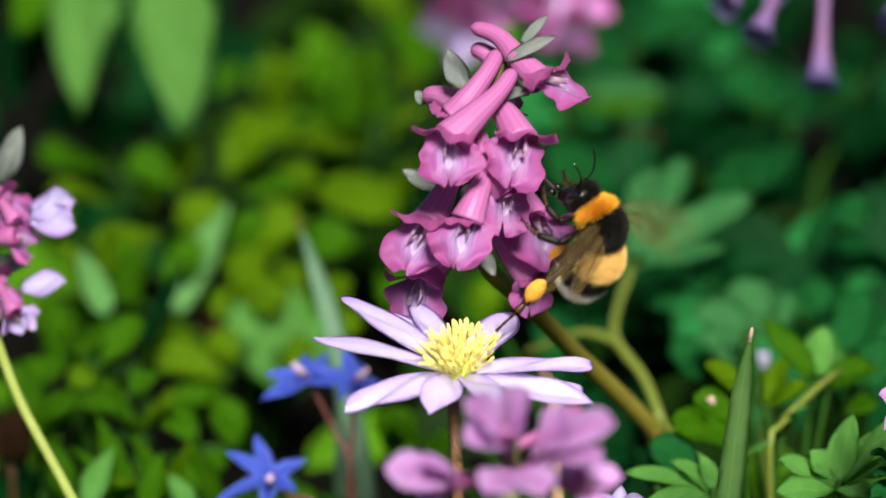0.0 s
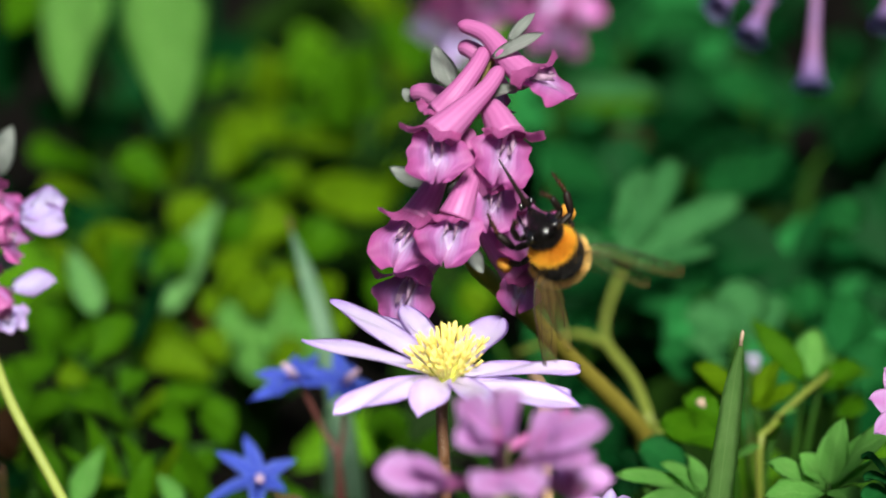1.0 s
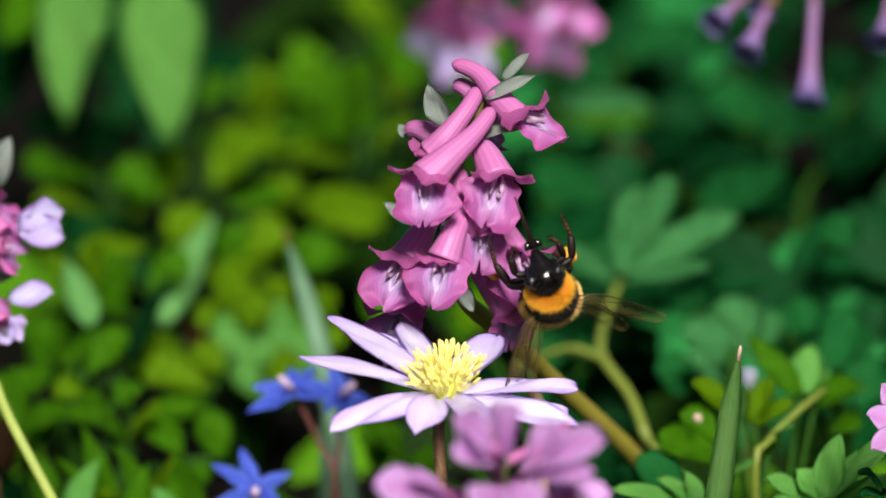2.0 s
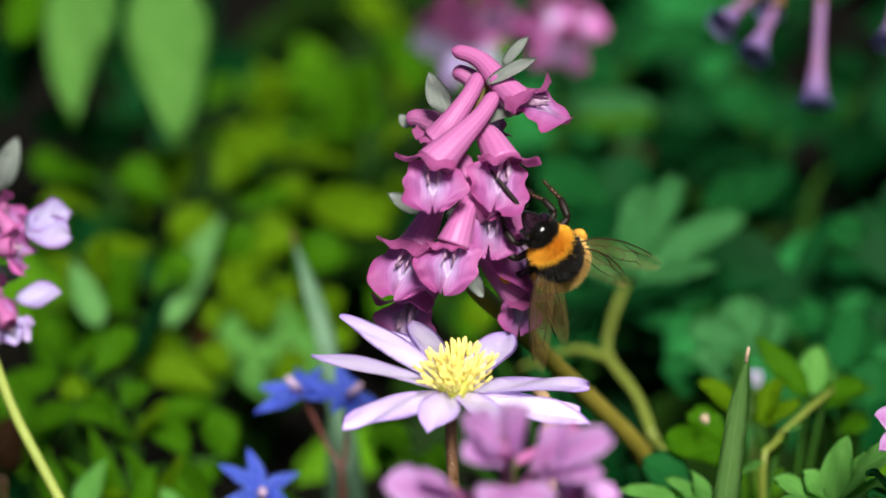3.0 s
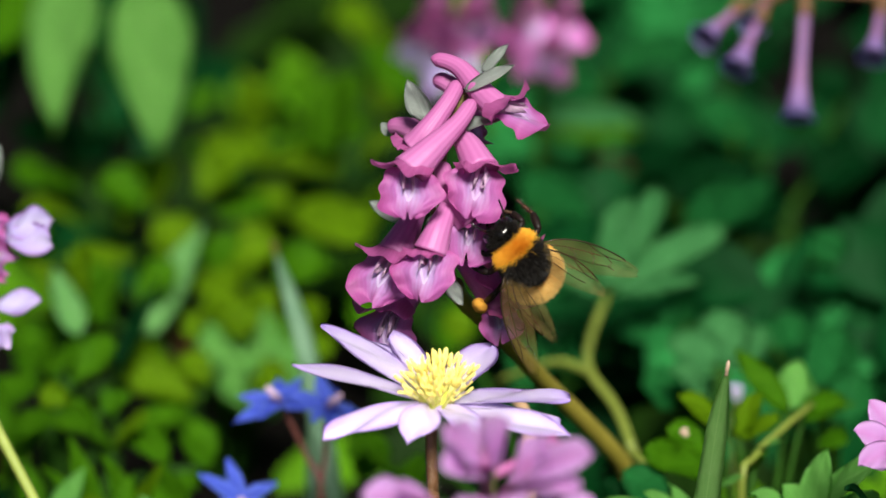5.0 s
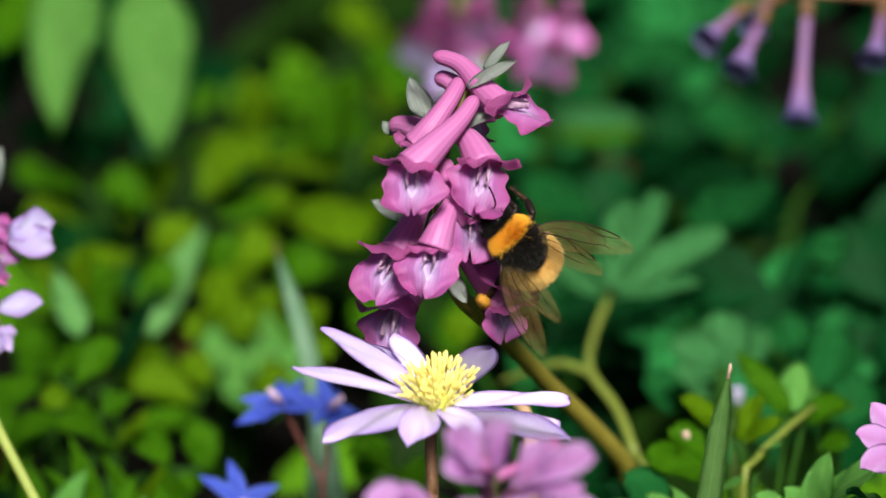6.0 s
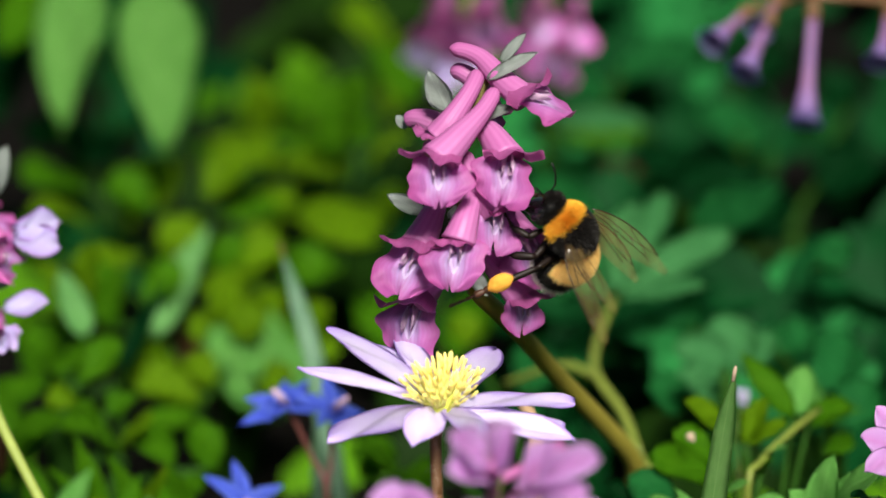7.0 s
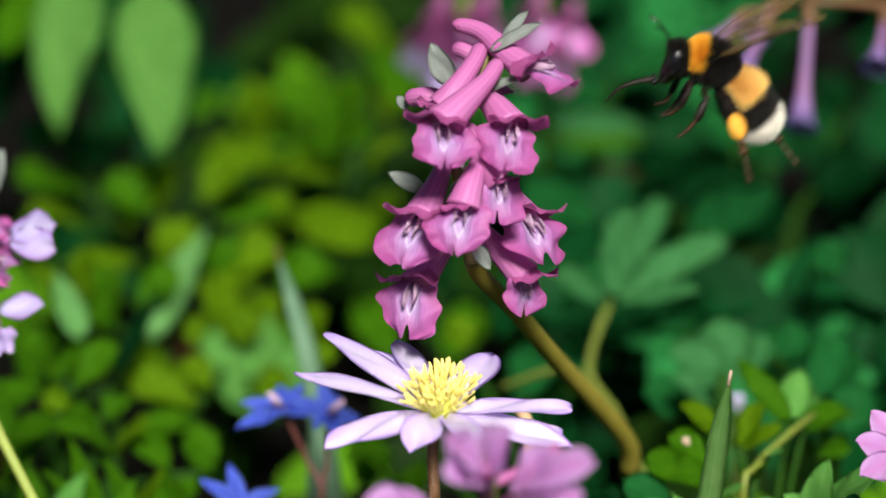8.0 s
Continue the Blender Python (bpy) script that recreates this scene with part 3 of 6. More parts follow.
for a, b, w, m in (
    ((-0.06668, 0.09289, 0.04633), (-0.07436, 0.08227, 0.04666), 6, LEAF_MID),
    ((-0.06668, 0.09289, 0.04633), (-0.05956, 0.08267, 0.04732), 6, LEAF_MID),
    ((-0.06666, 0.09324, 0.04728), (-0.06759, 0.09497, 0.05200), 6, LEAF_BRIGHT),
    ((-0.05819, 0.06779, 0.03580), (-0.06402, 0.06227, 0.04994), 5, LEAF_MID),
    ((-0.05722, 0.06779, 0.03578), (-0.06015, 0.06393, 0.05433), 5, LEAF_MID),
    ((-0.05093, 0.06782, 0.03567), (-0.05402, 0.06297, 0.05154), 5, LEAF_MID),
):
    grow(p, a, b, w, m, "lance")
for a, b, w, m in (
    ((-0.04997, 0.06782, 0.03565), (-0.04692, 0.06235, 0.04963), 5, LEAF_BRIGHT),
    ((-0.04222, 0.06786, 0.03551), (-0.04407, 0.06236, 0.04958), 5, LEAF_MID),
    ((-0.05426, 0.06914, 0.03936), (-0.05841, 0.06033, 0.04449), 4, LEAF_BRIGHT),
    ((-0.07220, 0.06840, 0.03786), (-0.07544, 0.06190, 0.04925), 6, LEAF_DARK_SHADE),
    ((-0.05365, 0.10146, 0.04029), (-0.04673, 0.09020, 0.03844), 7, LEAF_MID),
    ((-0.05973, 0.10250, 0.04328), (-0.05458, 0.10358, 0.04606), 6, LEAF_MID),
):
    grow(p, a, b, w, m, "lance")
p = herb("feathery_herb", (-0.07415, 0.09996, 0.03682), "fresh green herb with divided leaf lobes beside the olive stem")
for a, b, w, m in (
    ((-0.07727, 0.09854, 0.03304), (-0.06869, 0.09288, 0.04637), 8, LEAF_MID),
    ((-0.07624, 0.09889, 0.03398), (-0.08111, 0.10417, 0.04845), 8, LEAF_MID),
    ((-0.06595, 0.11350, 0.04439), (-0.05855, 0.11640, 0.05206), 8, LEAF_MID),
    ((-0.05780, 0.10003, 0.03653), (-0.06464, 0.09359, 0.04818), 8, LEAF_MID),
    ((-0.05782, 0.09968, 0.03557), (-0.05161, 0.09330, 0.04701), 7, LEAF_BRIGHT),
    ((-0.04254, 0.09868, 0.03242), (-0.04886, 0.08741, 0.03094), 8, LEAF_MID),
    ((-0.04048, 0.09905, 0.03334), (-0.04340, 0.10221, 0.04203), 8, LEAF_MID),
):
    grow(p, a, b, w, m, "lobe")
for a, b, w, m in (
    ((-0.06736, 0.06842, 0.03778), (-0.07010, 0.07209, 0.04782), 5, LEAF_MID),
    ((-0.06323, 0.05867, 0.04012), (-0.05832, 0.06230, 0.04984), 5, LEAF_FRESH),
    ((-0.05278, 0.05871, 0.03993), (-0.05026, 0.06200, 0.04880), 5, LEAF_MID),
    ((-0.04518, 0.05874, 0.03979), (-0.04890, 0.06070, 0.04521), 4, LEAF_FRESH),
    ((-0.01125, 0.06799, 0.03496), (-0.00522, 0.06056, 0.04354), 7, LEAF_DARK_SHADE),
    ((-0.02429, 0.05883, 0.03942), (-0.02994, 0.05979, 0.04220), 6, LEAF_MID),
):
    grow(p, a, b, w, m, "lance")
p = herb("silvery_blade", (-0.05483, 0.16297, 0.03371), "pale silvery green narrow leaf standing upright")
grow(p, (-0.05708, 0.16296, 0.03375), (-0.04677, 0.18064, 0.05252), 8, LEAF_PALE, "lance")
p = herb("silvery_blade", (-0.06981, 0.13497, 0.04495), "pale silvery green narrow leaf standing upright")
grow(p, (-0.06596, 0.12568, 0.04854), (-0.07231, 0.13942, 0.05711), 6, LEAF_PALE, "lance")
p = herb("dark_blade", (-0.06081, 0.13204, 0.03672), "dark green narrow leaf leaning beside the lobed herb")
grow(p, (-0.05918, 0.12352, 0.04246), (-0.05152, 0.12940, 0.05821), 4, LEAF_DARK_SHADE, "lance")

p = herb("round_leaved_herb", (0.03262, 0.28226, 0.03674), "fresh green herb with broad rounded leaves")
grow(p, (0.02055, 0.27319, 0.04260), (0.04935, 0.28273, 0.03959), 13, LEAF_MID, "egg", bend=0.08)
grow(p, (0.02193, 0.24642, 0.02735), (0.04150, 0.27017, 0.03425), 15, LEAF_BLUE, "round", bend=0.08)
grow(p, (0.01898, 0.26447, 0.04672), (0.04616, 0.24613, 0.05401), 13, LEAF_SOFT, "egg")
grow(p, (0.04323, 0.30749, 0.04707), (0.06025, 0.29981, 0.05465), 15, LEAF_BLUE, "egg")
grow(p, (0.03437, 0.20972, 0.04229), (0.01747, 0.20306, 0.05365), 17, LEAF_BLUE, "egg")
grow(p, (0.02548, 0.30647, 0.04483), (0.03943, 0.28641, 0.04783), 11, LEAF_BLUE, "egg")
grow(p, (0.01897, 0.17616, 0.03843), (0.03401, 0.17900, 0.04570), 10, LEAF_BLUE, "egg")

p = herb("trifoliate_herb", (0.03342, 0.13541, 0.04311), "light green plant with deeply cut three-part leaves on a pale stalk")
for a, b, w in (((0.03229, 0.12489, 0.05796), (0.03655, 0.14546, 0.07031), 8), ((0.03250, 0.12489, 0.05796), (0.04358, 0.14623, 0.07220), 8.5), ((0.03282, 0.12500, 0.05825), (0.05637, 0.14369, 0.06491), 8.5),
                ((0.03281, 0.12471, 0.05746), (0.04883, 0.11648, 0.06358), 6), ((0.03123, 0.12470, 0.05749), (0.02238, 0.14094, 0.05845), 7)):
    leaf(p, a, b, w, LEAF_SOFT, "lobe", bend=0.08)
stalk("leaf_stalk", [(0.03418, 0.06877, 0.05021), (0.03194, 0.08049, 0.05316), (0.02760, 0.09212, 0.05593), (0.02887, 0.10817, 0.05608), (0.03250, 0.12478, 0.05767)], 0.0009, 0.0007, STEM_PALE, p)
stalk("leaf_stalk", [(0.02759, 0.09194, 0.05547), (0.02182, 0.09708, 0.05512), (0.01188, 0.10510, 0.04823)], 0.0008, 0.0006, STEM_PALE, p)
stalk("leaf_stalk", [p.matrix_basis.translation, (0.03697, 0.06696, 0.04521), (0.03418, 0.06877, 0.05021)], 0.0010, 0.0009, STEM_PALE, p)

p = herb("round_leaved_herb", (0.06881, 0.21594, 0.02924), "deep green herb with large rounded leaves, shade put into their colour")
for a, b, w in (((0.01650, 0.13209, 0.03462), (0.02314, 0.15475, 0.03849), 13), ((0.02510, 0.13355, 0.03867), (0.03370, 0.15437, 0.03745), 12), ((0.01182, 0.11111, 0.03540), (0.01941, 0.12247, 0.03744), 9)):
    grow(p, a, b, w, LEAF_BLUE, "lobe", bend=0.06)
grow(p, (0.05146, 0.16154, 0.05732), (0.06801, 0.18411, 0.06093), 14, LEAF_BLUE, "round", bend=0.08)
grow(p, (0.07564, 0.14049, 0.05793), (0.07456, 0.14287, 0.06450), 8, LEAF_BLUE, "round", bend=0.08)
# Most of these leaves are shaded by their near-black green, not by neighbours.
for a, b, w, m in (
    ((0.07629, 0.21977, 0.03940), (0.05013, 0.21311, 0.05103), 22, LEAF_DARK_SHADE),
    ((0.08932, 0.19642, 0.03349), (0.07410, 0.18858, 0.04159), 20, LEAF_DARK_SHADE),
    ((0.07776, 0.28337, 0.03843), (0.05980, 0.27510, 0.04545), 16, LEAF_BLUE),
    ((0.07045, 0.30713, 0.04531), (0.08554, 0.30955, 0.05143), 16, LEAF_DARK_SHADE),
    ((0.08360, 0.24174, 0.04097), (0.09748, 0.24353, 0.04544), 18, LEAF_DARK_SHADE),
    ((0.05741, 0.19710, 0.03628), (0.06813, 0.18533, 0.03295), 16, LEAF_DARK_SHADE),
    ((0.09644, 0.28620, 0.04556), (0.08861, 0.28891, 0.05317), 14, LEAF_DARK_SHADE),
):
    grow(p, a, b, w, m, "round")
grow(p, (0.05632, 0.26284, 0.04121), (0.04659, 0.25152, 0.03968), 14, LEAF_DARK_SHADE, "round")
grow(p, (0.03728, 0.15559, 0.03990), (0.04644, 0.14327, 0.03511), 12, LEAF_DARK_SHADE, "round")

p = herb("trifoliate_herb", (0.05275, 0.10545, 0.04798), "blue-green plant with smooth wavy rounded leaflets")
for a, b, w, m in (
    ((0.05219, 0.11079, 0.04805), (0.04352, 0.11289, 0.05401), 10, LEAF_SOFT),
    ((0.05221, 0.11115, 0.04901), (0.05383, 0.11939, 0.05689), 11, LEAF_SOFT),
    ((0.05323, 0.11097, 0.04851), (0.06106, 0.11835, 0.05383), 10, LEAF_SOFT),
    ((0.04925, 0.10009, 0.04802), (0.04288, 0.09682, 0.05380), 8, LEAF_SOFT),
):
    grow(p, a, b, w, m, "round")

p = herb("trifoliate_herb", (0.07418, 0.10483, 0.04568), "fresh green plant with three-part leaves beside the grass blade")
grow(p, (0.06893, 0.09589, 0.05051), (0.07234, 0.10941, 0.05818), 9, LEAF_BLUE, "lobe")
grow(p, (0.07062, 0.08459, 0.04870), (0.07568, 0.08768, 0.05694), 10, LEAF_BLUE, "lobe")
grow(p, (0.06318, 0.08028, 0.05169), (0.07235, 0.07671, 0.05618), 6, LEAF_MID, "lance")
grow(p, (0.06525, 0.06479, 0.05298), (0.06940, 0.06086, 0.05665), 6, LEAF_MID, "round")

# sharper leaflets low beside the grass blade
p = herb("trifoliate_leaf_plant", (0.03836, 0.02240, 0.05439), "light green plant with broad three-lobed leaves near the pink flower")
for a, b, w, k in (((0.03909, 0.01899, 0.05961), (0.02598, 0.01112, 0.06754), 4.6, "egg"), ((0.03875, 0.01911, 0.05994), (0.03312, 0.01619, 0.06665), 4.4, "egg"), ((0.03936, 0.01918, 0.06009), (0.03689, 0.01840, 0.06674), 3.6, "lance"),
                   ((0.03837, 0.01419, 0.06106), (0.02853, 0.00504, 0.06543), 3.8, "egg")):
    grow(p, a, b, w, LEAF_FRESH, k, r=0.0005)
p = herb("trifoliate_leaf_plant", (0.05784, 0.01309, 0.05749), "light green plant with large blunt-lobed leaves low in the bed")
for a, b, w, k in (((0.05676, 0.01036, 0.06459), (0.04800, 0.00710, 0.07046), 5.4, "lobe"), ((0.05694, 0.01054, 0.06507), (0.05294, 0.00931, 0.07051), 4.4, "lobe"), ((0.05618, 0.00557, 0.06605), (0.04711, 0.00079, 0.06783), 5.0, "lobe"),
                   ((0.05728, 0.01060, 0.06522), (0.05871, 0.00930, 0.07612), 5.2, "egg"), ((0.05762, 0.01060, 0.06521), (0.06511, 0.00462, 0.07767), 6.6, "egg"), ((0.05761, 0.01037, 0.06458), (0.06585, 0.00260, 0.07219), 5.4, "lobe"),
                   ((0.05646, 0.00374, 0.06688), (0.06205, -0.00211, 0.06819), 4.6, "lobe")):
    grow(p, a, b, w, LEAF_FRESH, k, r=0.0005)
p = herb("trifoliate_leaf_plant", (0.04626, 0.03183, 0.05085), "mid green plant with rounded leaflets round the grass blade")
for a, b, w, m, k in (
    ((0.04415, 0.04013, 0.05897), (0.03376, 0.03667, 0.06436), 7.5, LEAF_MID, "round"),
    ((0.04434, 0.04259, 0.05986), (0.03862, 0.04477, 0.06594), 6.5, LEAF_MID, "lobe"),
    ((0.04507, 0.03016, 0.06081), (0.04819, 0.02629, 0.06469), 2.6, LEAF_FRESH, "egg"),
    ((0.05163, 0.04309, 0.06101), (0.05503, 0.03760, 0.06625), 3.6, LEAF_FRESH, "egg"),
    ((0.05185, 0.04047, 0.05968), (0.05276, 0.03697, 0.06461), 4.0, LEAF_MID, "egg"),
    ((0.03108, 0.03301, 0.05448), (0.02760, 0.03516, 0.06044), 6, LEAF_DARK_SHADE, "lobe"),
    ((0.03740, 0.03396, 0.05690), (0.03030, 0.03548, 0.06123), 7, LEAF_BLUE, "round"),
):
    grow(p, a, b, w, m, k, r=0.0005)
part("dry_spot", tube([(0.03943, 0.03643, 0.06788), (0.03993, 0.03591, 0.06789), (0.04041, 0.03520, 0.06741)], [0.0003, 0.0008, 0.0003], 8), TIP_DRY, p, Matrix(), "withered tan spot")
p = herb("yellow_leaf_plant", (0.05405, 0.04615, 0.04610), "yellow-green seedling with ageing leaves on a stout olive stalk")
stalk("stem", [p.matrix_basis.translation, (0.04923, 0.03401, 0.05668), (0.05150, 0.03828, 0.06241), (0.05634, 0.04539, 0.06421), (0.06265, 0.05614, 0.06430)], 0.0006, 0.0005, STEM_PALE, p)
for a, b, w, m, k in (
    ((0.04578, 0.04757, 0.06465), (0.04040, 0.04727, 0.06979), 4.6, LEAF_BRIGHT, "round"),
    ((0.04940, 0.04863, 0.06165), (0.05317, 0.04930, 0.06915), 4.6, LEAF_BRIGHT, "lobe"),
    ((0.05031, 0.04848, 0.06121), (0.05640, 0.04808, 0.06574), 4.6, LEAF_BRIGHT, "lobe"),
    ((0.05857, 0.05743, 0.06212), (0.05043, 0.06579, 0.07059), 5.0, LEAF_MID, "lance"),
    ((0.05898, 0.05941, 0.06169), (0.06154, 0.06708, 0.06797), 6.0, LEAF_FRESH, "egg"),
    ((0.06137, 0.05751, 0.06224), (0.06903, 0.06313, 0.06283), 4.6, LEAF_MID, "egg"),
):
    grow(p, a, b, w, m, k, r=0.0005)
p = herb("round_leaved_herb", (0.07375, 0.13558, 0.04239), "blue-green herb with soft rounded leaves in half shade")
for a, b, w, m in (
    ((0.06515, 0.13555, 0.04254), (0.07062, 0.13780, 0.04850), 10, LEAF_BLUE),
    ((0.07237, 0.11552, 0.04582), (0.07766, 0.11770, 0.05158), 9, LEAF_BLUE),
    ((0.04452, 0.10400, 0.04429), (0.03847, 0.10574, 0.04920), 10, LEAF_BLUE),
    ((0.04876, 0.14630, 0.04328), (0.04291, 0.15715, 0.04397), 11, LEAF_BLUE),
    ((0.06085, 0.09482, 0.04783), (0.06794, 0.09624, 0.05147), 9, LEAF_FRESH),
):
    grow(p, a, b, w, m, "round")
p = herb("small_leaf_plant", (0.06301, -0.00449, 0.06747), "small blue-green rounded leaflets at the edge of the bed")
for a, b, w in (((0.06366, -0.00707, 0.07493), (0.05981, -0.01082, 0.07932), 4), ((0.06405, -0.00763, 0.07339), (0.05992, -0.01188, 0.07644), 4), ((0.06402, -0.00819, 0.07186), (0.05931, -0.01291, 0.07365), 4)):
    grow(p, a, b, w, LEAF_BLUE, "round", r=0.0004)
p = herb("trifoliate_leaf_plant", (0.02701, 0.05905, 0.03851), "dark green leaves in shade behind the pink flower")
for a, b, w, m in (((-0.00561, 0.08968, 0.03582), (-0.01226, 0.08253, 0.04555), 9, LEAF_MID), ((-0.01263, 0.08965, 0.03595), (-0.00950, 0.09244, 0.04343), 9, LEAF_MID), ((-0.02477, 0.06860, 0.03702), (-0.02896, 0.06045, 0.04396), 8, LEAF_MID),
                   ((-0.00145, 0.08190, 0.04351), (-0.00437, 0.07036, 0.04120), 7, LEAF_MID), ((0.00600, 0.13530, 0.04360), (0.00395, 0.13752, 0.04969), 7, LEAF_BRIGHT), ((0.01864, 0.09325, 0.04481), (0.02475, 0.09536, 0.05035), 9, LEAF_DARK_SHADE)):
    grow(p, a, b, w, m, "lobe")
for at, tip, w in (((-0.05415, 0.14828, 0.02275), (-0.04549, 0.14099, 0.03162), 12), ((0.03376, 0.27814, 0.02552), (0.04522, 0.27097, 0.03466), 13), ((-0.05758, 0.19089, 0.02279), (-0.05010, 0.17032, 0.02459), 12), ((-0.07843, 0.07953, 0.03933), (-0.07729, 0.08294, 0.04857), 8)):
    d = herb("fallen_leaf", at, "curled brown dead leaf lying among the green", "leaf")
    leaf(d, at, tip, w, DEAD, "egg", bend=0.3, fold=0.5, name="blade")
    petiole(d, d.matrix_basis.translation, at, STEM_BROWN, 0.0005, -0.01)

# ---- grass-like blades ----
def blade(at, points, w, mat, label, tipmat=None):
    g = herb("grass_blade", at, label, "grass")
    pts = curve_points(points, 16)
    o = pts[0]
    bm = bmesh.new()
    uvl = bm.loops.layers.uv.new("UVMap")
    rows = []
    for i, q in enumerate(pts):
        s = i / 16
        h = w / 2000 * min(1.0, (1 - s) * 3.2 + 0.06) * (0.8 + 0.2 * math.sin(min(1, s * 1.5) * 3.1))
        rows.append([bm.verts.new(q - o + Vector((k * h, 0, 0)) + VIEW * (abs(k) * h * 0.55)) for k in (-1, -0.5, 0, 0.5, 1)])
    for i in range(16):
        for k in range(4):
            f = bm.faces.new((rows[i][k], rows[i][k + 1], rows[i + 1][k + 1], rows[i + 1][k]))
            for loop, (a, b) in zip(f.loops, ((k, i), (k + 1, i), (k + 1, i + 1), (k, i + 1))):
                loop[uvl].uv = (a / 4, b / 16)
    bmesh.ops.solidify(bm, geom=bm.faces[:], thickness=0.0004)
    part("blade", bm, mat, g, Matrix.Translation(o))
    if tipmat:
        part("tip", tube([pts[15], pts[16], pts[16] + (pts[16] - pts[15]) * 0.3], [0.00030, 0.00028, 0.00014]), tipmat, g, Matrix(), "dry reddish tip")
    root = Vector(g.matrix_basis.translation)
    part("sheath", tube(curve_points([root - Vector((0, 0, 0.003)), o], 4), 0.0008), mat, g)
    return g


blade((0.03699, -0.02129, 0.06604), [(0.03753, -0.01991, 0.06977), (0.03845, -0.01806, 0.07766), (0.04007, -0.01550, 0.09036), (0.04150, -0.01412, 0.09950)], 3.7, BLADE, "broad green grass blade with a dry pinkish tip", TIP_DRY)
blade((-0.01689, 0.08408, 0.02095), [(-0.01620, 0.07990, 0.02404), (-0.01751, 0.08402, 0.03526), (-0.02117, 0.09122, 0.05494), (-0.02519, 0.10070, 0.06632), (-0.02827, 0.10374, 0.07467)], 4.2, BLADE_BLUE, "blue-green grass blade arching behind the windflower", STEM_BROWN)
blade((-0.02191, 0.08406, 0.02104), [(-0.02052, 0.08079, 0.02368), (-0.02049, 0.08595, 0.03771), (-0.02085, 0.09146, 0.05269)], 3.6, BLADE_BLUE, "short blue-green grass blade behind the windflower")


# ---- corydalis ----
def floret_meshes(lip=None, seed=0, flare=1.0):
    """One floret, 20 mm long: mouth along +x, spur along -x, upper side +z."""
    L = 0.020
    sp = [(-0.57, -0.075), (-0.56, -0.06), (-0.53, -0.035), (-0.46, -0.005), (-0.30, 0.02), (-0.12, 0.02), (0.02, 0.02), (0.12, 0.01), (0.21, 0.0), (0.27, -0.01), (0.29, -0.01)]
    rr = [0.022, 0.046, 0.060, 0.064, 0.058, 0.062, 0.086, 0.112, 0.122, 0.100, 0.040]
    body = tube([(x * L, 0, z * L) for x, z in sp], [r * L for r in rr], 12, True, None, 1.12)
    g = random.Random(seed)
    p1, p2, p3 = g.uniform(0, 6), g.uniform(0, 6), g.uniform(-0.12, 0.12)

    def upper(u, v):
        w = 0.105 + 0.05 * math.sin(min(1, v * 1.05) * 1.55) ** 1.3 * flare
        arc = u * (1.2 - 0.30 * v)
        s = v * (1 - 0.28 * abs(u) ** 2.6 * v) * (1 - 0.14 * max(0.0, 1 - 3 * abs(u)) * v ** 3)
        x = 0.20 + 0.23 * s
        z = 0.095 + 0.03 * s + 0.26 * max(0, s - 0.40) ** 1.4 * flare
        z += (math.cos(arc) - 1) * w * 0.95 + 0.022 * v * v * math.sin(6 * u + p1) + 0.012 * v ** 3 * math.sin(13 * u + p2)
        return (x * L, (math.sin(arc) * w * 1.15 + p3 * 0.2 * v) * L, z * L)

    def lower(u, v):
        th = u * 1.25
        reach = 0.385 * (1 - 0.17 * math.exp(-(th / 0.17) ** 2)) * (1 + 0.12 * math.sin(abs(th) * 1.8) ** 2) * (1 - 0.6 * abs(u) ** 4.5) * (1 + 0.05 * math.sin(5 * th + p1) + 0.02 * math.sin(19 * th + p2))
        a = v * reach * math.cos(th) ** 0.55
        y = u * 0.07 + v * reach * math.sin(th) * 0.80
        x = 0.13 + 0.50 * a - 0.50 * a * a
        z = -0.075 - 0.30 * a - 1.05 * a * a
        z += 0.03 * v * v * math.sin(4 * th + p2) + 0.024 * v ** 3 * math.sin(11 * th + p1) + 0.09 * u * u * (1 - v)
        x += 0.045 * v * v * math.sin(5 * th + p3 * 20) + 0.036 * v ** 3 * math.cos(10 * th + p2) + 0.018 * v ** 4 * math.sin(19 * th + p1) - 0.05 * math.exp(-(th / 0.25) ** 2) * v * (1 - v)
        return (x * L, (y + p3 * v * 0.25) * L, z * L)

    def inner(side):
        def fn(u, v):
            w = 0.026 * math.sin(min(1, v * 0.9 + 0.1) * 3.0) + 0.006
            a = u * 1.3
            return ((0.2 + 0.17 * v) * L, side * (0.004 + w * math.cos(a)) * L, (-0.03 + 0.03 * v - 0.10 * max(0, v - 0.5) + w * 1.6 * math.sin(a)) * L)
        return fn
    return (mesh_of("floret", body, PINK), mesh_of("upper_lip", sheet(14, 10, upper, 0.0002), PINK_UPPER),
            mesh_of("lower_lip", sheet(24, 14, lower, 0.0002), lip or PINK_LOWER),
            mesh_of("inner_petal", sheet(4, 6, inner(1), 0.00015), INNER), mesh_of("inner_petal", sheet(4, 6, inner(-1), 0.00015), INNER))


KITS = [floret_meshes(None, k) for k in range(5)]
PALE_KITS = [floret_meshes(LILAC_LIP, 20 + k) for k in range(3)]
FLORET_PALE = PALE_KITS[0]
PINK_KITS = [floret_meshes(PINK_SOFT, 40 + k) for k in range(2)]
FLORET_COUNT = [0]


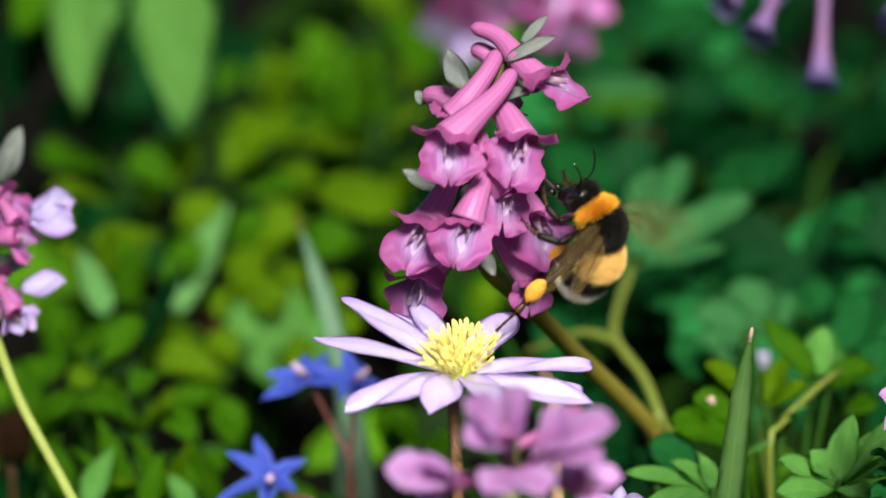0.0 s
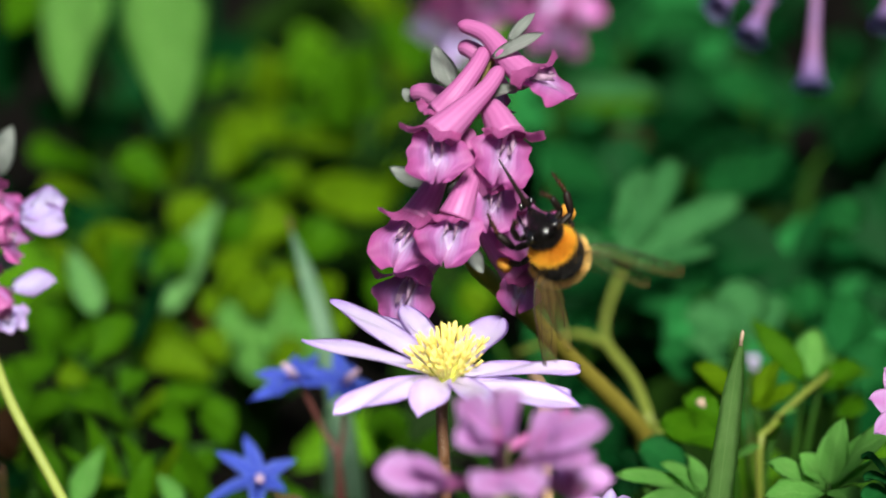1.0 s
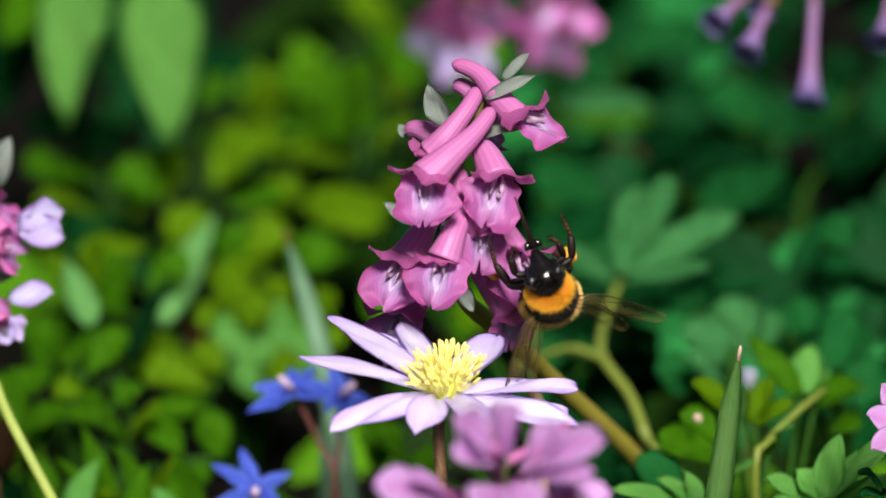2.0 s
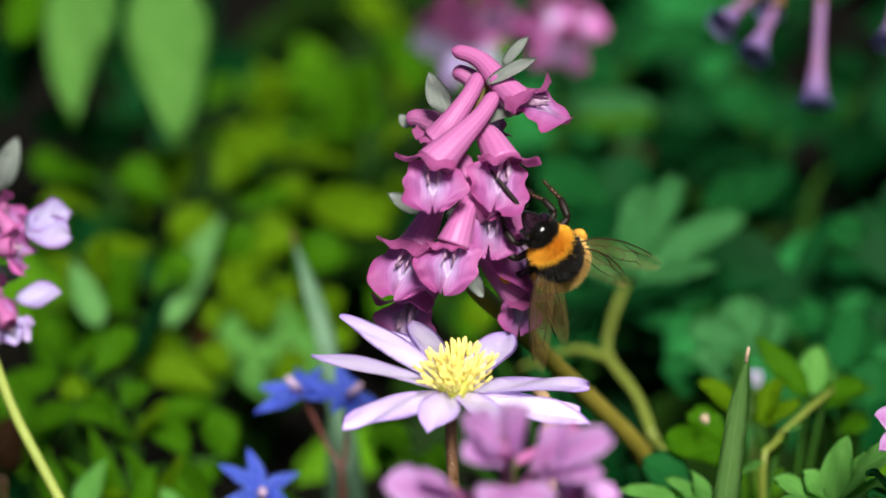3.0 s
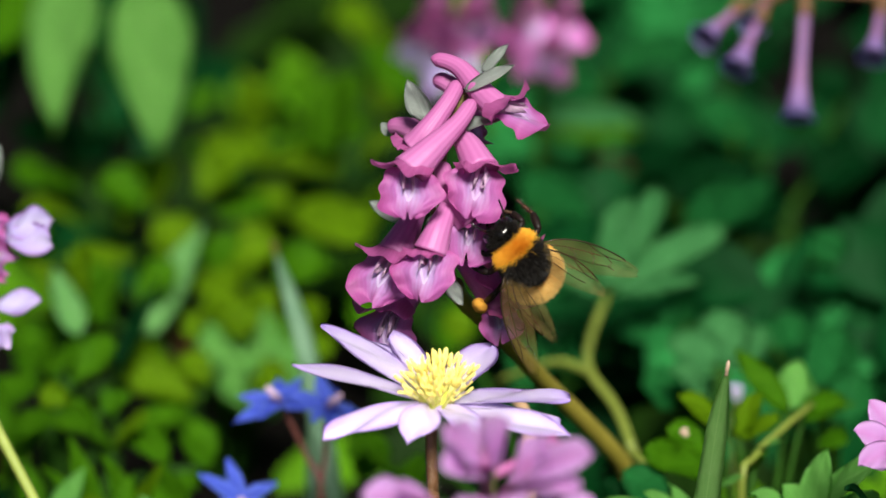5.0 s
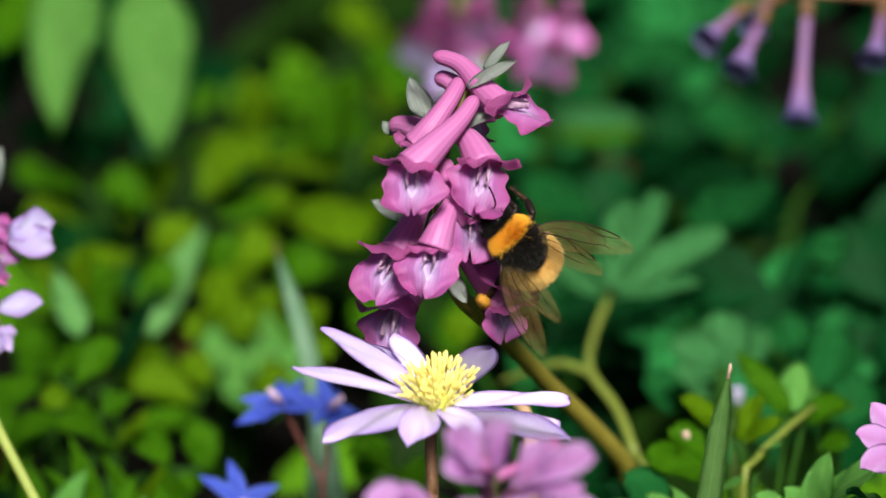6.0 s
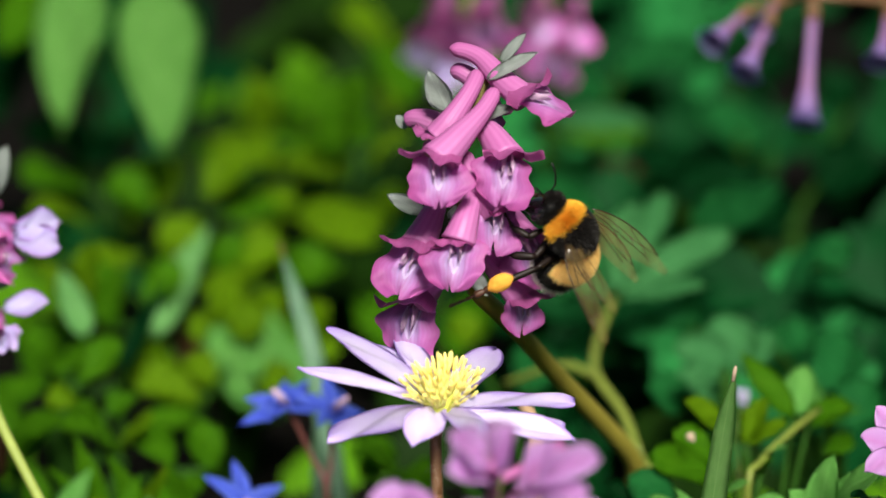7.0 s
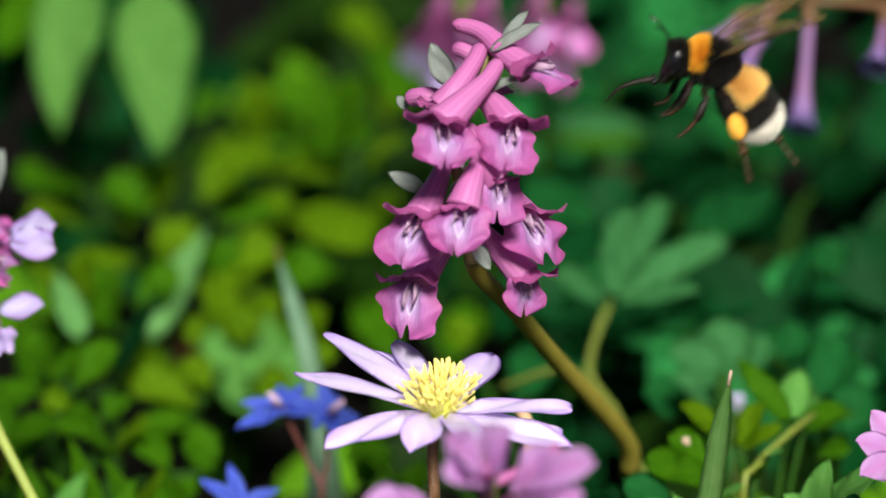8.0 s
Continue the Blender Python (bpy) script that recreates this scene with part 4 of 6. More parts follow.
def floret(plant, spur, mouth, up=None, size=None, kit=None, lips=1.1, face=None):
    """A floret from the spur's end to its mouth; face: where the open mouth looks."""
    a, b = Vector(spur), Vector(mouth)
    k = size or (b - a).length / 0.0190
    FLORET_COUNT[0] += 1
    if kit is None:
        kit = KITS[FLORET_COUNT[0] % 5]
    elif kit is FLORET_PALE:
        kit = PALE_KITS[FLORET_COUNT[0] % 3]
    way = (b - a).normalized()
    m = axes_x(a + way * 0.0114 * k, b - a, up or (VIEW * 0.6 + UPV * 0.7))
    f = part("floret", kit[0], None, plant, m @ Matrix.Diagonal((k, k, k, 1)))
    q = m @ Matrix.Diagonal((k, k * lips, k * lips, 1))
    if face:
        g = random.Random(FLORET_COUNT[0] * 7)
        ahead = (way * 0.65 + face.normalized() - UPV * g.uniform(0.02, 0.3) + RIGHT * g.gauss(0, 0.12)).normalized()
        end = a + way * 0.0114 * k + way * 0.0058 * k
        q = axes_x(end - ahead * 0.0050 * k * lips, ahead, UPV + VIEW * 0.15 + RIGHT * g.gauss(0, 0.16)) @ Matrix.Scale(k * lips, 4)
    for name, me in zip(("upper_lip", "lower_lip", "inner_petal", "inner_petal"), kit[1:]):
        part(name, me, None, f, q)
    return f


def bract(plant, base, tip, w, face=None):
    return leaf(plant, base, tip, w, LEAF_GREY, "egg", face or VIEW, 0.1, 0.35, "bract", "grey-green bract")


def raceme(plant, points, r=0.00128, mat=None):
    return stalk("flower_axis", points, r, r * 0.5, mat or STEM_OLIVE, plant)


def lip_meshes(seed):
    """The two lips of a floret seen at its throat: x out of the mouth, z up; in metres."""
    g = random.Random(seed)
    p1, p2, p3, skew = g.uniform(0, 6), g.uniform(0, 6), g.uniform(0, 6), g.uniform(-0.12, 0.12)
    droop = g.uniform(0.9, 1.1)
    track, x, z = [], 0.0, 0.0
    for i in range(41):
        track.append((x, z))
        a = radians(20 + 66 * droop * (i / 40) ** 0.5)
        x, z = x + math.cos(a) * 0.0083 / 40, z - math.sin(a) * 0.0083 / 40

    def lower(u, v):
        side = 1 if u > 0 else -1
        if v < 0.5:
            w = 1.8 + 3.1 * math.sin(v * math.pi)
        else:
            w = 4.9 * (1 - ((v - 0.5) / 0.52) ** 2.4) ** 0.55
        w *= 1 + 0.13 * math.sin(7 * v + p1 + 1.3 * side) + 0.07 * math.sin(17 * v + p2 + 2 * side)
        reach = v * (1 - 0.22 * math.exp(-((u - skew) / 0.20) ** 2) * v * v + 0.06 * math.sin(4 * u + p2) * v)
        k = min(39.999, max(0.0, reach) * 40)
        (xa, za), (xb, zb), f = track[int(k)], track[int(k) + 1], k - int(k)
        x, z = xa + (xb - xa) * f, za + (zb - za) * f
        y = u * w * 0.001
        fold = 0.0006 * math.exp(-((abs(u) - 0.42) / 0.13) ** 2) * 4 * v * max(0.0, 0.85 - v)
        fold -= 0.0005 * math.exp(-(u / 0.28) ** 2) * (1 - v)
        edge = v * u * u * (0.0014 * math.sin(7 * v + 2 * u + p1) + 0.0008 * math.sin(15 * v + p3 + 4 * u)) + 0.0006 * v ** 3 * math.sin(6 * u + p2)
        x += fold + edge - 0.12 * abs(y) * v - 18 * y * y * v + 0.0010 * max(0.0, v - 0.72) * 3.5 * (0.3 + u * u)
        z += 0.25 * abs(y) * (1 - v) ** 2 + 0.0006 * (1 - v) - 0.0003
        return (x, y + skew * 0.006 * v * v, z)

    def upper(u, v):
        a = u * 1.40
        r = 0.0022 + 0.0005 * v
        x = 0.0046 * v * (1 - 0.20 * u * u) * (1 - 0.12 * math.exp(-(u / 0.2) ** 2) * v)
        y = math.sin(a) * r * (1 + 0.50 * v * v)
        z = math.cos(a) * r * (1 - 0.30 * v) + 0.0013 * v ** 3 * abs(u) ** 1.5 + 0.0022 * max(0.0, v - 0.55) ** 1.5
        z += 0.0005 * v * v * math.sin(4 * u + p1) + 0.0004 * v ** 3 * math.sin(10 * u + p2)
        return (x - 0.0012 - 0.0008 * v ** 3 * abs(u) ** 3, y + skew * 0.004 * v, z)

    def inner(side):
        def fn(u, v):
            w = 0.0008 * math.sin(min(1, v * 0.85 + 0.15) * 3.0) ** 0.8 + 0.0001
            a = u * 1.35
            curl = 0.0011 * max(0.0, v - 0.45) ** 1.5
            return (-0.0006 + 0.0036 * v, side * (0.00003 + w * 0.7 * math.cos(a) + curl), 0.0002 - 0.0019 * v * v + w * 0.8 * math.sin(a) + 0.0004 * math.sin(9 * v + 3 * u + p3))
        return fn
    return (mesh_of("upper_lip", sheet(18, 10, upper, 0.00016), PINK_UPPER), mesh_of("lower_lip", sheet(28, 20, lower, 0.00016), PINK_LOWER),
            mesh_of("inner_petal", sheet(6, 8, inner(1), 0.00012), INNER), mesh_of("inner_petal", sheet(6, 8, inner(-1), 0.00012), INNER))


BLOOM_COUNT = [0]


def bloom(plant, points, face, up, low, high, r0, r1):
    """A floret whose tube runs from the spur's end to the throat; face: out of the mouth; r0, r1 in millimetres."""
    BLOOM_COUNT[0] += 1
    pts = curve_points(points, 22)
    o = pts[0]
    rr = []
    for i in range(23):
        s = i / 22
        r = r0 + (r1 - r0) * s ** 1.7
        if s < 0.16:
            r *= (1 - (1 - s / 0.16) ** 2.2 * 0.92) ** 0.5
        rr.append(r * (1 - 0.10 * math.sin(min(1.0, s * 1.5) * math.pi)) / 1000)
    f = part("floret", tube([q - o for q in pts], rr, 14, True), PINK, plant, Matrix.Translation(o))
    face = (Vector(face) + UPV * 0.34).normalized()
    g = random.Random(300 + BLOOM_COUNT[0])
    face = (face + RIGHT * g.gauss(0, 0.14) + UPV * g.gauss(0, 0.10)).normalized()
    m = axes_x(pts[-1] - face * 0.0006, face, Vector(up) + RIGHT * g.gauss(0, 0.13))
    way = (pts[-1] - pts[-4]).normalized()
    hood = axes_x(pts[-1] - way * 0.0006 - Vector(up).normalized() * 0.0006, way * 0.9 + face * 0.6, Vector(up) + face * 0.25)
    names = ("upper_lip", "lower_lip", "inner_petal", "inner_petal")
    for name, me, k in zip(names, lip_meshes(60 + BLOOM_COUNT[0]), (high, low, low * 1.35, low * 1.35)):
        part(name, me, None, f, (hood if name == "upper_lip" else m) @ Matrix.Scale(k, 4))
    return f


CORYDALIS_ROOT = (0.03148, 0.04833, 0.05321)
corydalis = thing("corydalis", (CORYDALIS_ROOT[0], CORYDALIS_ROOT[1], 0), "pink corydalis spike with lilac-lipped florets on an olive stem", "flower")
raceme(corydalis, [(0.00312, 0.00093, 0.10430), (0.00245, 0.00144, 0.10809), (0.00160, 0.00121, 0.11383), (0.00159, 0.00108, 0.12032), (0.00311, 0.00193, 0.12664), (0.00575, 0.00278, 0.13291), (0.00718, 0.00300, 0.13462)], 0.00125, AXIS_OLIVE)
corydalis_stem = stalk("stem", [CORYDALIS_ROOT, (0.03072, 0.04531, 0.05955), (0.02474, 0.03812, 0.06903), (0.01711, 0.02837, 0.08025), (0.00977, 0.01492, 0.09300), (0.00414, 0.00545, 0.10151), (0.00312, 0.00296, 0.10475)], 0.0017, 0.0013, STEM_OLIVE, corydalis, 20)
# crown
bloom(corydalis, [(0.00175, 0.00441, 0.13745), (0.00274, 0.00449, 0.13806), (0.00566, 0.00334, 0.13706), (0.00871, 0.00072, 0.13425), (0.01180, -0.00152, 0.13190)], (0.80, -0.38, 0.20), (-0.40, -0.15, 0.90), 0.86, 1.15, 1.15, 2.15)
bloom(corydalis, [(0.00535, 0.00308, 0.13516), (0.00410, -0.00023, 0.13304), (0.00131, -0.00272, 0.12951), (-0.00060, -0.00303, 0.12722)], (-0.80, -0.56, -0.21), (-0.17, -0.18, 0.97), 0.49, 0.86, 1.29, 2.23)
bloom(corydalis, [(0.00777, -0.00021, 0.13323), (0.00587, -0.00356, 0.13085), (0.00255, -0.00695, 0.12809), (-0.00071, -0.00935, 0.12527)], (-0.23, -0.96, -0.15), (-0.07, -0.07, 1.00), 0.93, 1.28, 1.23, 2.85)
bloom(corydalis, [(-0.00508, 0.00710, 0.12745), (-0.00408, 0.00616, 0.12799), (-0.00191, 0.00511, 0.12767), (0.00086, 0.00583, 0.12556)], (0.54, 0.71, -0.45), (0.03, -0.19, 0.98), 0.57, 0.70, 1.39, 2.10)
bloom(corydalis, [(0.00198, 0.00699, 0.13420), (0.00279, 0.00603, 0.13456), (0.00484, 0.00580, 0.13288), (0.00666, 0.00722, 0.12848)], (0.66, 0.61, -0.44), (0.03, -0.19, 0.98), 0.57, 0.70, 1.29, 1.99)
bloom(corydalis, [(0.00436, 0.00335, 0.12970), (0.00508, 0.00116, 0.12841), (0.00703, -0.00210, 0.12670), (0.00900, -0.00549, 0.12407)], (0.29, -0.94, -0.19), (0.26, 0.03, 0.97), 0.93, 1.25, 1.29, 2.74)
# middle whorl
bloom(corydalis, [(0.00298, -0.00140, 0.12438), (0.00352, -0.00367, 0.12250), (0.00514, -0.00507, 0.11964), (0.00718, -0.00544, 0.11697)], (0.24, -0.94, -0.24), (0.24, 0.03, 0.97), 0.81, 0.70, 1.29, 2.74)
bloom(corydalis, [(0.00463, 0.00580, 0.11763), (0.00634, 0.00580, 0.11563), (0.00859, 0.00512, 0.11317), (0.01067, 0.00264, 0.11041)], (0.34, -0.90, -0.26), (0.29, -0.03, 0.96), 1.06, 1.22, 1.18, 2.49)
bloom(corydalis, [(-0.00006, 0.00289, 0.11873), (-0.00092, 0.00072, 0.11762), (-0.00240, -0.00268, 0.11484), (-0.00434, -0.00610, 0.11189)], (-0.31, -0.93, -0.19), (0.16, 0.03, 0.99), 0.96, 1.22, 1.29, 2.61)
bloom(corydalis, [(0.00474, -0.00197, 0.12020), (0.00417, -0.00514, 0.11912), (0.00292, -0.00852, 0.11652), (0.00185, -0.00990, 0.11372)], (-0.06, -0.99, -0.09), (0.06, 0.03, 1.00), 0.93, 0.83, 1.23, 2.61)
# lowest whorl
bloom(corydalis, [(0.00328, 0.00368, 0.11004), (0.00458, 0.00326, 0.10861), (0.00737, 0.00158, 0.10558), (0.01045, 0.00034, 0.10217)], (0.30, -0.80, -0.52), (0.24, -0.18, 0.95), 0.69, 1.05, 1.34, 2.49)
bloom(corydalis, [(0.00037, 0.00346, 0.10806), (-0.00048, 0.00232, 0.10710), (-0.00277, 0.00094, 0.10427), (-0.00527, -0.00239, 0.10200)], (-0.20, -0.95, -0.25), (-0.02, -0.07, 1.00), 0.95, 1.27, 1.18, 2.36)
# bracts
bract(corydalis, (0.00081, 0.00138, 0.12999), (-0.00186, 0.00119, 0.13603), 3.6, Vector((-0.19, -0.95, 0.23)))
bract(corydalis, (0.00655, -0.00003, 0.13454), (0.01373, -0.00151, 0.13867), 2.2, Vector((0.22, -0.70, 0.68)))
bract(corydalis, (0.00850, 0.00619, 0.13580), (0.01229, 0.00673, 0.13983), 1.8, Vector((0.01, -0.91, 0.41)))
bract(corydalis, (0.00540, 0.00020, 0.12880), (0.01117, -0.00153, 0.13097), 2.5, Vector((0.22, -0.60, 0.77)))
bract(corydalis, (-0.00344, 0.00336, 0.11474), (-0.00862, 0.00279, 0.11768), 2.6, Vector((-0.09, -0.91, 0.41)))
bract(corydalis, (0.00332, -0.00367, 0.10760), (0.00538, -0.00525, 0.10423), 2.4, Vector((0.10, -0.94, 0.32)))
bract(corydalis, (-0.00545, 0.00795, 0.12625), (-0.00701, 0.00820, 0.12808), 1.8, Vector((0.01, -0.91, 0.41)))
bract(corydalis, (0.00164, -0.00065, 0.12243), (0.00195, -0.00322, 0.11836), 1.6, Vector((-0.00, -0.99, 0.13)))
bract(corydalis, (0.00040, 0.00028, 0.11439), (0.00143, -0.00142, 0.11673), 1.4, Vector((-0.00, -0.99, 0.13)))

# the spike close to the lens, out of focus
near = thing("corydalis", (0.00657, -0.06429, 0.08039)[:2] + (0,), "pink corydalis spike seen from above, close to the lens", "flower")
raceme(near, [(0.00704, -0.06734, 0.09524), (0.00713, -0.06650, 0.10332), (0.00793, -0.06296, 0.10710)], 0.0012, STEM_GREEN)
stalk("stem", [near.matrix_basis.translation, (0.00702, -0.06362, 0.08799), (0.00704, -0.06722, 0.09557)], 0.0015, 0.0012, STEM_OLIVE, near)
for spur, mouth, k in (
    ((0.00698, -0.06674, 0.10266), (0.00627, -0.07497, 0.11217), 0.72),
    ((0.00852, -0.06685, 0.10231), (0.01430, -0.07656, 0.11052), 0.70),
    ((0.00850, -0.06722, 0.10132), (0.01687, -0.07636, 0.10519), 0.72),
    ((0.00570, -0.06723, 0.10137), (-0.00343, -0.07654, 0.10530), 0.72),
    ((0.00795, -0.05935, 0.10244), (0.01086, -0.05701, 0.10292), 0.5),
):
    floret(near, spur, mouth, VIEW * 0.9 + UPV * 0.35, k, PINK_KITS[k > 0.705], 0.95)
for a, b, w in (
    ((0.00654, -0.07495, 0.10923), (0.00322, -0.07838, 0.11734), 6.2), ((0.00681, -0.07495, 0.10923), (0.00831, -0.07829, 0.11760), 6.4), ((0.00654, -0.07504, 0.10897), (0.00188, -0.07980, 0.11344), 5.2),
    ((0.01049, -0.07518, 0.10859), (0.01859, -0.08021, 0.11522), 6.4), ((0.01060, -0.07637, 0.10823), (0.01747, -0.08268, 0.11136), 6.0), ((0.00995, -0.07513, 0.10872), (0.01371, -0.07805, 0.11531), 5.4),
    ((0.00007, -0.07639, 0.10526), (-0.00751, -0.08122, 0.10953), 6.2), ((0.00041, -0.07644, 0.10513), (-0.00309, -0.07985, 0.11038), 5.4), ((0.00714, -0.07962, 0.10807), (0.00438, -0.08585, 0.10850), 6.0), ((0.00782, -0.07962, 0.10807), (0.01101, -0.08585, 0.10850), 6.0),
):
    leaf(near, a, b, w, PINK_SOFT, "petal", VIEW * 0.7 + UPV * 0.7, 0.16, 0.2, "lower_lip", "soft pink lip", 8, 10)

# the spike at the edge of the bed
side = thing("corydalis", (-0.07615, 0.03937, 0.07491)[:2] + (0,), "pale lilac corydalis spike with a grey-green bract", "flower")
raceme(side, [(-0.07526, 0.03937, 0.07489), (-0.07369, 0.04433, 0.08832), (-0.07170, 0.04899, 0.10090)], 0.0012, STEM_GREEN)
stalk("stem", [side.matrix_basis.translation, (-0.07565, 0.03441, 0.06144), (-0.07525, 0.03952, 0.07531)], 0.0014, 0.0012, STEM_OLIVE, side)
floret(side, (-0.07842, 0.04896, 0.10102), (-0.06848, 0.03864, 0.10164), UPV * 0.5 + VIEW * 0.6, 0.72)
floret(side, (-0.07285, 0.04252, 0.10363), (-0.06780, 0.03569, 0.09942), VIEW * 0.9 + UPV * 0.2, 0.55)
floret(side, (-0.07606, 0.03618, 0.09518), (-0.07032, 0.03384, 0.09735), VIEW * 0.8 + UPV * 0.4, 0.6)
floret(side, (-0.07865, 0.04369, 0.08673), (-0.06912, 0.03423, 0.08970), UPV * 0.8 + VIEW * 0.4, 0.66)
floret(side, (-0.07204, 0.03655, 0.09028), (-0.06856, 0.03013, 0.08724), VIEW * 0.9 + UPV * 0.2, 0.55, FLORET_PALE)
for a, b, w in (((-0.06599, 0.03722, 0.10061), (-0.05875, 0.03502, 0.10312), 6.2), ((-0.06586, 0.03603, 0.10029), (-0.05850, 0.03282, 0.10002), 6.0), ((-0.06740, 0.03321, 0.08978), (-0.06046, 0.03162, 0.09103), 5.2), ((-0.06886, 0.03146, 0.08795), (-0.06722, 0.02881, 0.08361), 4.0)):
    leaf(side, a, b, w, LILAC_LIP, "petal", VIEW * 0.9 + UPV * 0.4, 0.1, 0.12, "lower_lip", "pale lilac lip", 8, 12)
bract(side, (-0.07141, 0.04945, 0.10216), (-0.06849, 0.05035, 0.11030), 4.0)
bract(side, (-0.07231, 0.04929, 0.10176), (-0.06962, 0.04862, 0.10854), 3.0)
bract(side, (-0.07323, 0.04464, 0.08915), (-0.06714, 0.04014, 0.09121), 3.0)
loose = thing("flower_stem", (-0.03992, -0.02639, 0.02549)[:2] + (0,), "bare olive-green flower stem leaning over the leaves", "stem")
stalk("stem", [loose.matrix_basis.translation, (-0.04851, -0.00884, 0.05027), (-0.05495, 0.00265, 0.06139), (-0.05970, 0.01010, 0.06731), (-0.06621, 0.01851, 0.07585), (-0.07027, 0.02610, 0.08212), (-0.07356, 0.03315, 0.08689)], 0.0009, 0.0008, STEM_GREEN, loose, 20)

# two spikes far behind
def far_spike(points, florets, label):
    far = thing("corydalis", (points[0][0], points[0][1], 0), label, "flower")
    raceme(far, points, 0.0013, STEM_GREEN)
    stalk("stem", [far.matrix_basis.translation, Vector(points[0]) * 0.5 + Vector(far.matrix_basis.translation) * 0.5, points[0]], 0.0012, 0.0010, PETIOLE, far)
    for a, b, k, kit in florets:
        floret(far, a, b, VIEW, k, kit, 1.2, VIEW * 0.9 - UPV * 0.2)
    return far


far_spike([(0.00593, 0.24764, 0.06017), (0.00529, 0.25148, 0.07079), (0.00591, 0.25574, 0.08260)],
          [((0.00152, 0.25553, 0.08200), (-0.00034, 0.23848, 0.07896), 1.0, None), ((0.01156, 0.25574, 0.08260), (0.00949, 0.23869, 0.07955), 1.0, None),
           ((-0.00036, 0.25361, 0.07669), (-0.00217, 0.23661, 0.07376), 0.9, FLORET_PALE), ((0.00617, 0.25255, 0.07374), (0.00421, 0.23556, 0.07088), 0.95, FLORET_PALE),
           ((0.00842, 0.25468, 0.07965), (0.00642, 0.23765, 0.07666), 0.85, None)], "pink and pale lilac corydalis spike far behind, out of focus")
far_spike([(0.02349, 0.24764, 0.06018), (0.02311, 0.25105, 0.06962), (0.02348, 0.25574, 0.08261)],
          [((0.02285, 0.25574, 0.08261), (0.02054, 0.23869, 0.07956), 1.0, None), ((0.02788, 0.25297, 0.07494), (0.02546, 0.23598, 0.07205), 0.95, None),
           ((0.02035, 0.25361, 0.07670), (0.01809, 0.23661, 0.07378), 0.75, None), ((0.03038, 0.25489, 0.08025), (0.02791, 0.23786, 0.07725), 0.85, None)], "pink corydalis spike far behind, out of focus")
edge = thing("corydalis", (0.06810, 0.00463, 0.06315)[:2] + (0,), "pink corydalis spike at the edge of the bed", "flower")
stalk("stem", [edge.matrix_basis.translation, (0.06982, -0.00687, 0.07700), (0.06744, -0.00840, 0.08739)], 0.0013, 0.0012, STEM_OLIVE, edge)
floret(edge, (0.07242, -0.00120, 0.08964), (0.06650, -0.01093, 0.08629), VIEW, 0.7, None, 1.0)
for b, w in (((0.05988, -0.01491, 0.08999), 5.0), ((0.06026, -0.01923, 0.08687), 4.6), ((0.06220, -0.01072, 0.09272), 4.8)):
    leaf(edge, (0.06659, -0.01213, 0.08593), b, w, PINK_SOFT, "petal", VIEW * 0.9 + UPV * 0.3, 0.12, 0.15, "lower_lip", "pink lilac lip", 8, 12)


# ---- hanging purple tubes ----
def tube_flower(plant, top, mouth, k=1.0):
    a, b = Vector(top), Vector(mouth)
    L = (b - a).length
    m = axes_x(a, b - a, VIEW)
    rr = [0.0006, 0.0010, 0.0010, 0.0010, 0.0011, 0.0013, 0.0018, 0.0025]
    f = part("floret", tube([(L * i / 7, 0, 0) for i in range(8)], [r * k for r in rr], 10, True), PURPLE_TUBE, plant, m)

    def fn(u, v):
        a2 = u * math.pi
        r = (0.0023 + 0.0011 * v + 0.0003 * math.sin(a2 * 5) * v) * k
        return (L + 0.0014 * v, r * math.cos(a2), r * math.sin(a2))
    part("flared_mouth", sheet(20, 2, fn, 0.0002), VIOLET_MOUTH, f, m, "violet-blue flared mouth")
    part("calyx", tube([(-0.001, 0, 0), (0.001, 0, 0), (0.003, 0, 0)], [0.0008, 0.0014, 0.0012], 8), STEM_BROWN, f, m, "brownish calyx")
    return f


hang = thing("tubular_flower", (0.10366, 0.13590, 0.07132)[:2] + (0,), "drooping cluster of purple tubular flowers with violet mouths", "flower")
tube_flower(hang, (0.06786, 0.13437, 0.11161), (0.06597, 0.12252, 0.09397), 1.0)
tube_flower(hang, (0.06021, 0.13362, 0.10982), (0.05517, 0.12541, 0.10212), 0.95)
tube_flower(hang, (0.05677, 0.13881, 0.10953), (0.05004, 0.13198, 0.10564), 0.9)
tube_flower(hang, (0.06200, 0.13955, 0.11139), (0.05853, 0.13290, 0.10791), 0.8)
tube_flower(hang, (0.08277, 0.13928, 0.11004), (0.08040, 0.13121, 0.10268), 0.9)
stalk("stem", [hang.matrix_basis.translation, (0.10297, 0.13479, 0.08278), (0.10020, 0.14347, 0.10645), (0.08279, 0.13964, 0.11102), (0.06883, 0.13588, 0.11279), (0.06513, 0.14441, 0.11003)], 0.0012, 0.0007, STEM_BROWN, hang, 24)
stalk("side_stem", [(0.06513, 0.14441, 0.11003), (0.06146, 0.13919, 0.11042), (0.05677, 0.13888, 0.10972)], 0.0008, 0.0006, STEM_BROWN, hang)


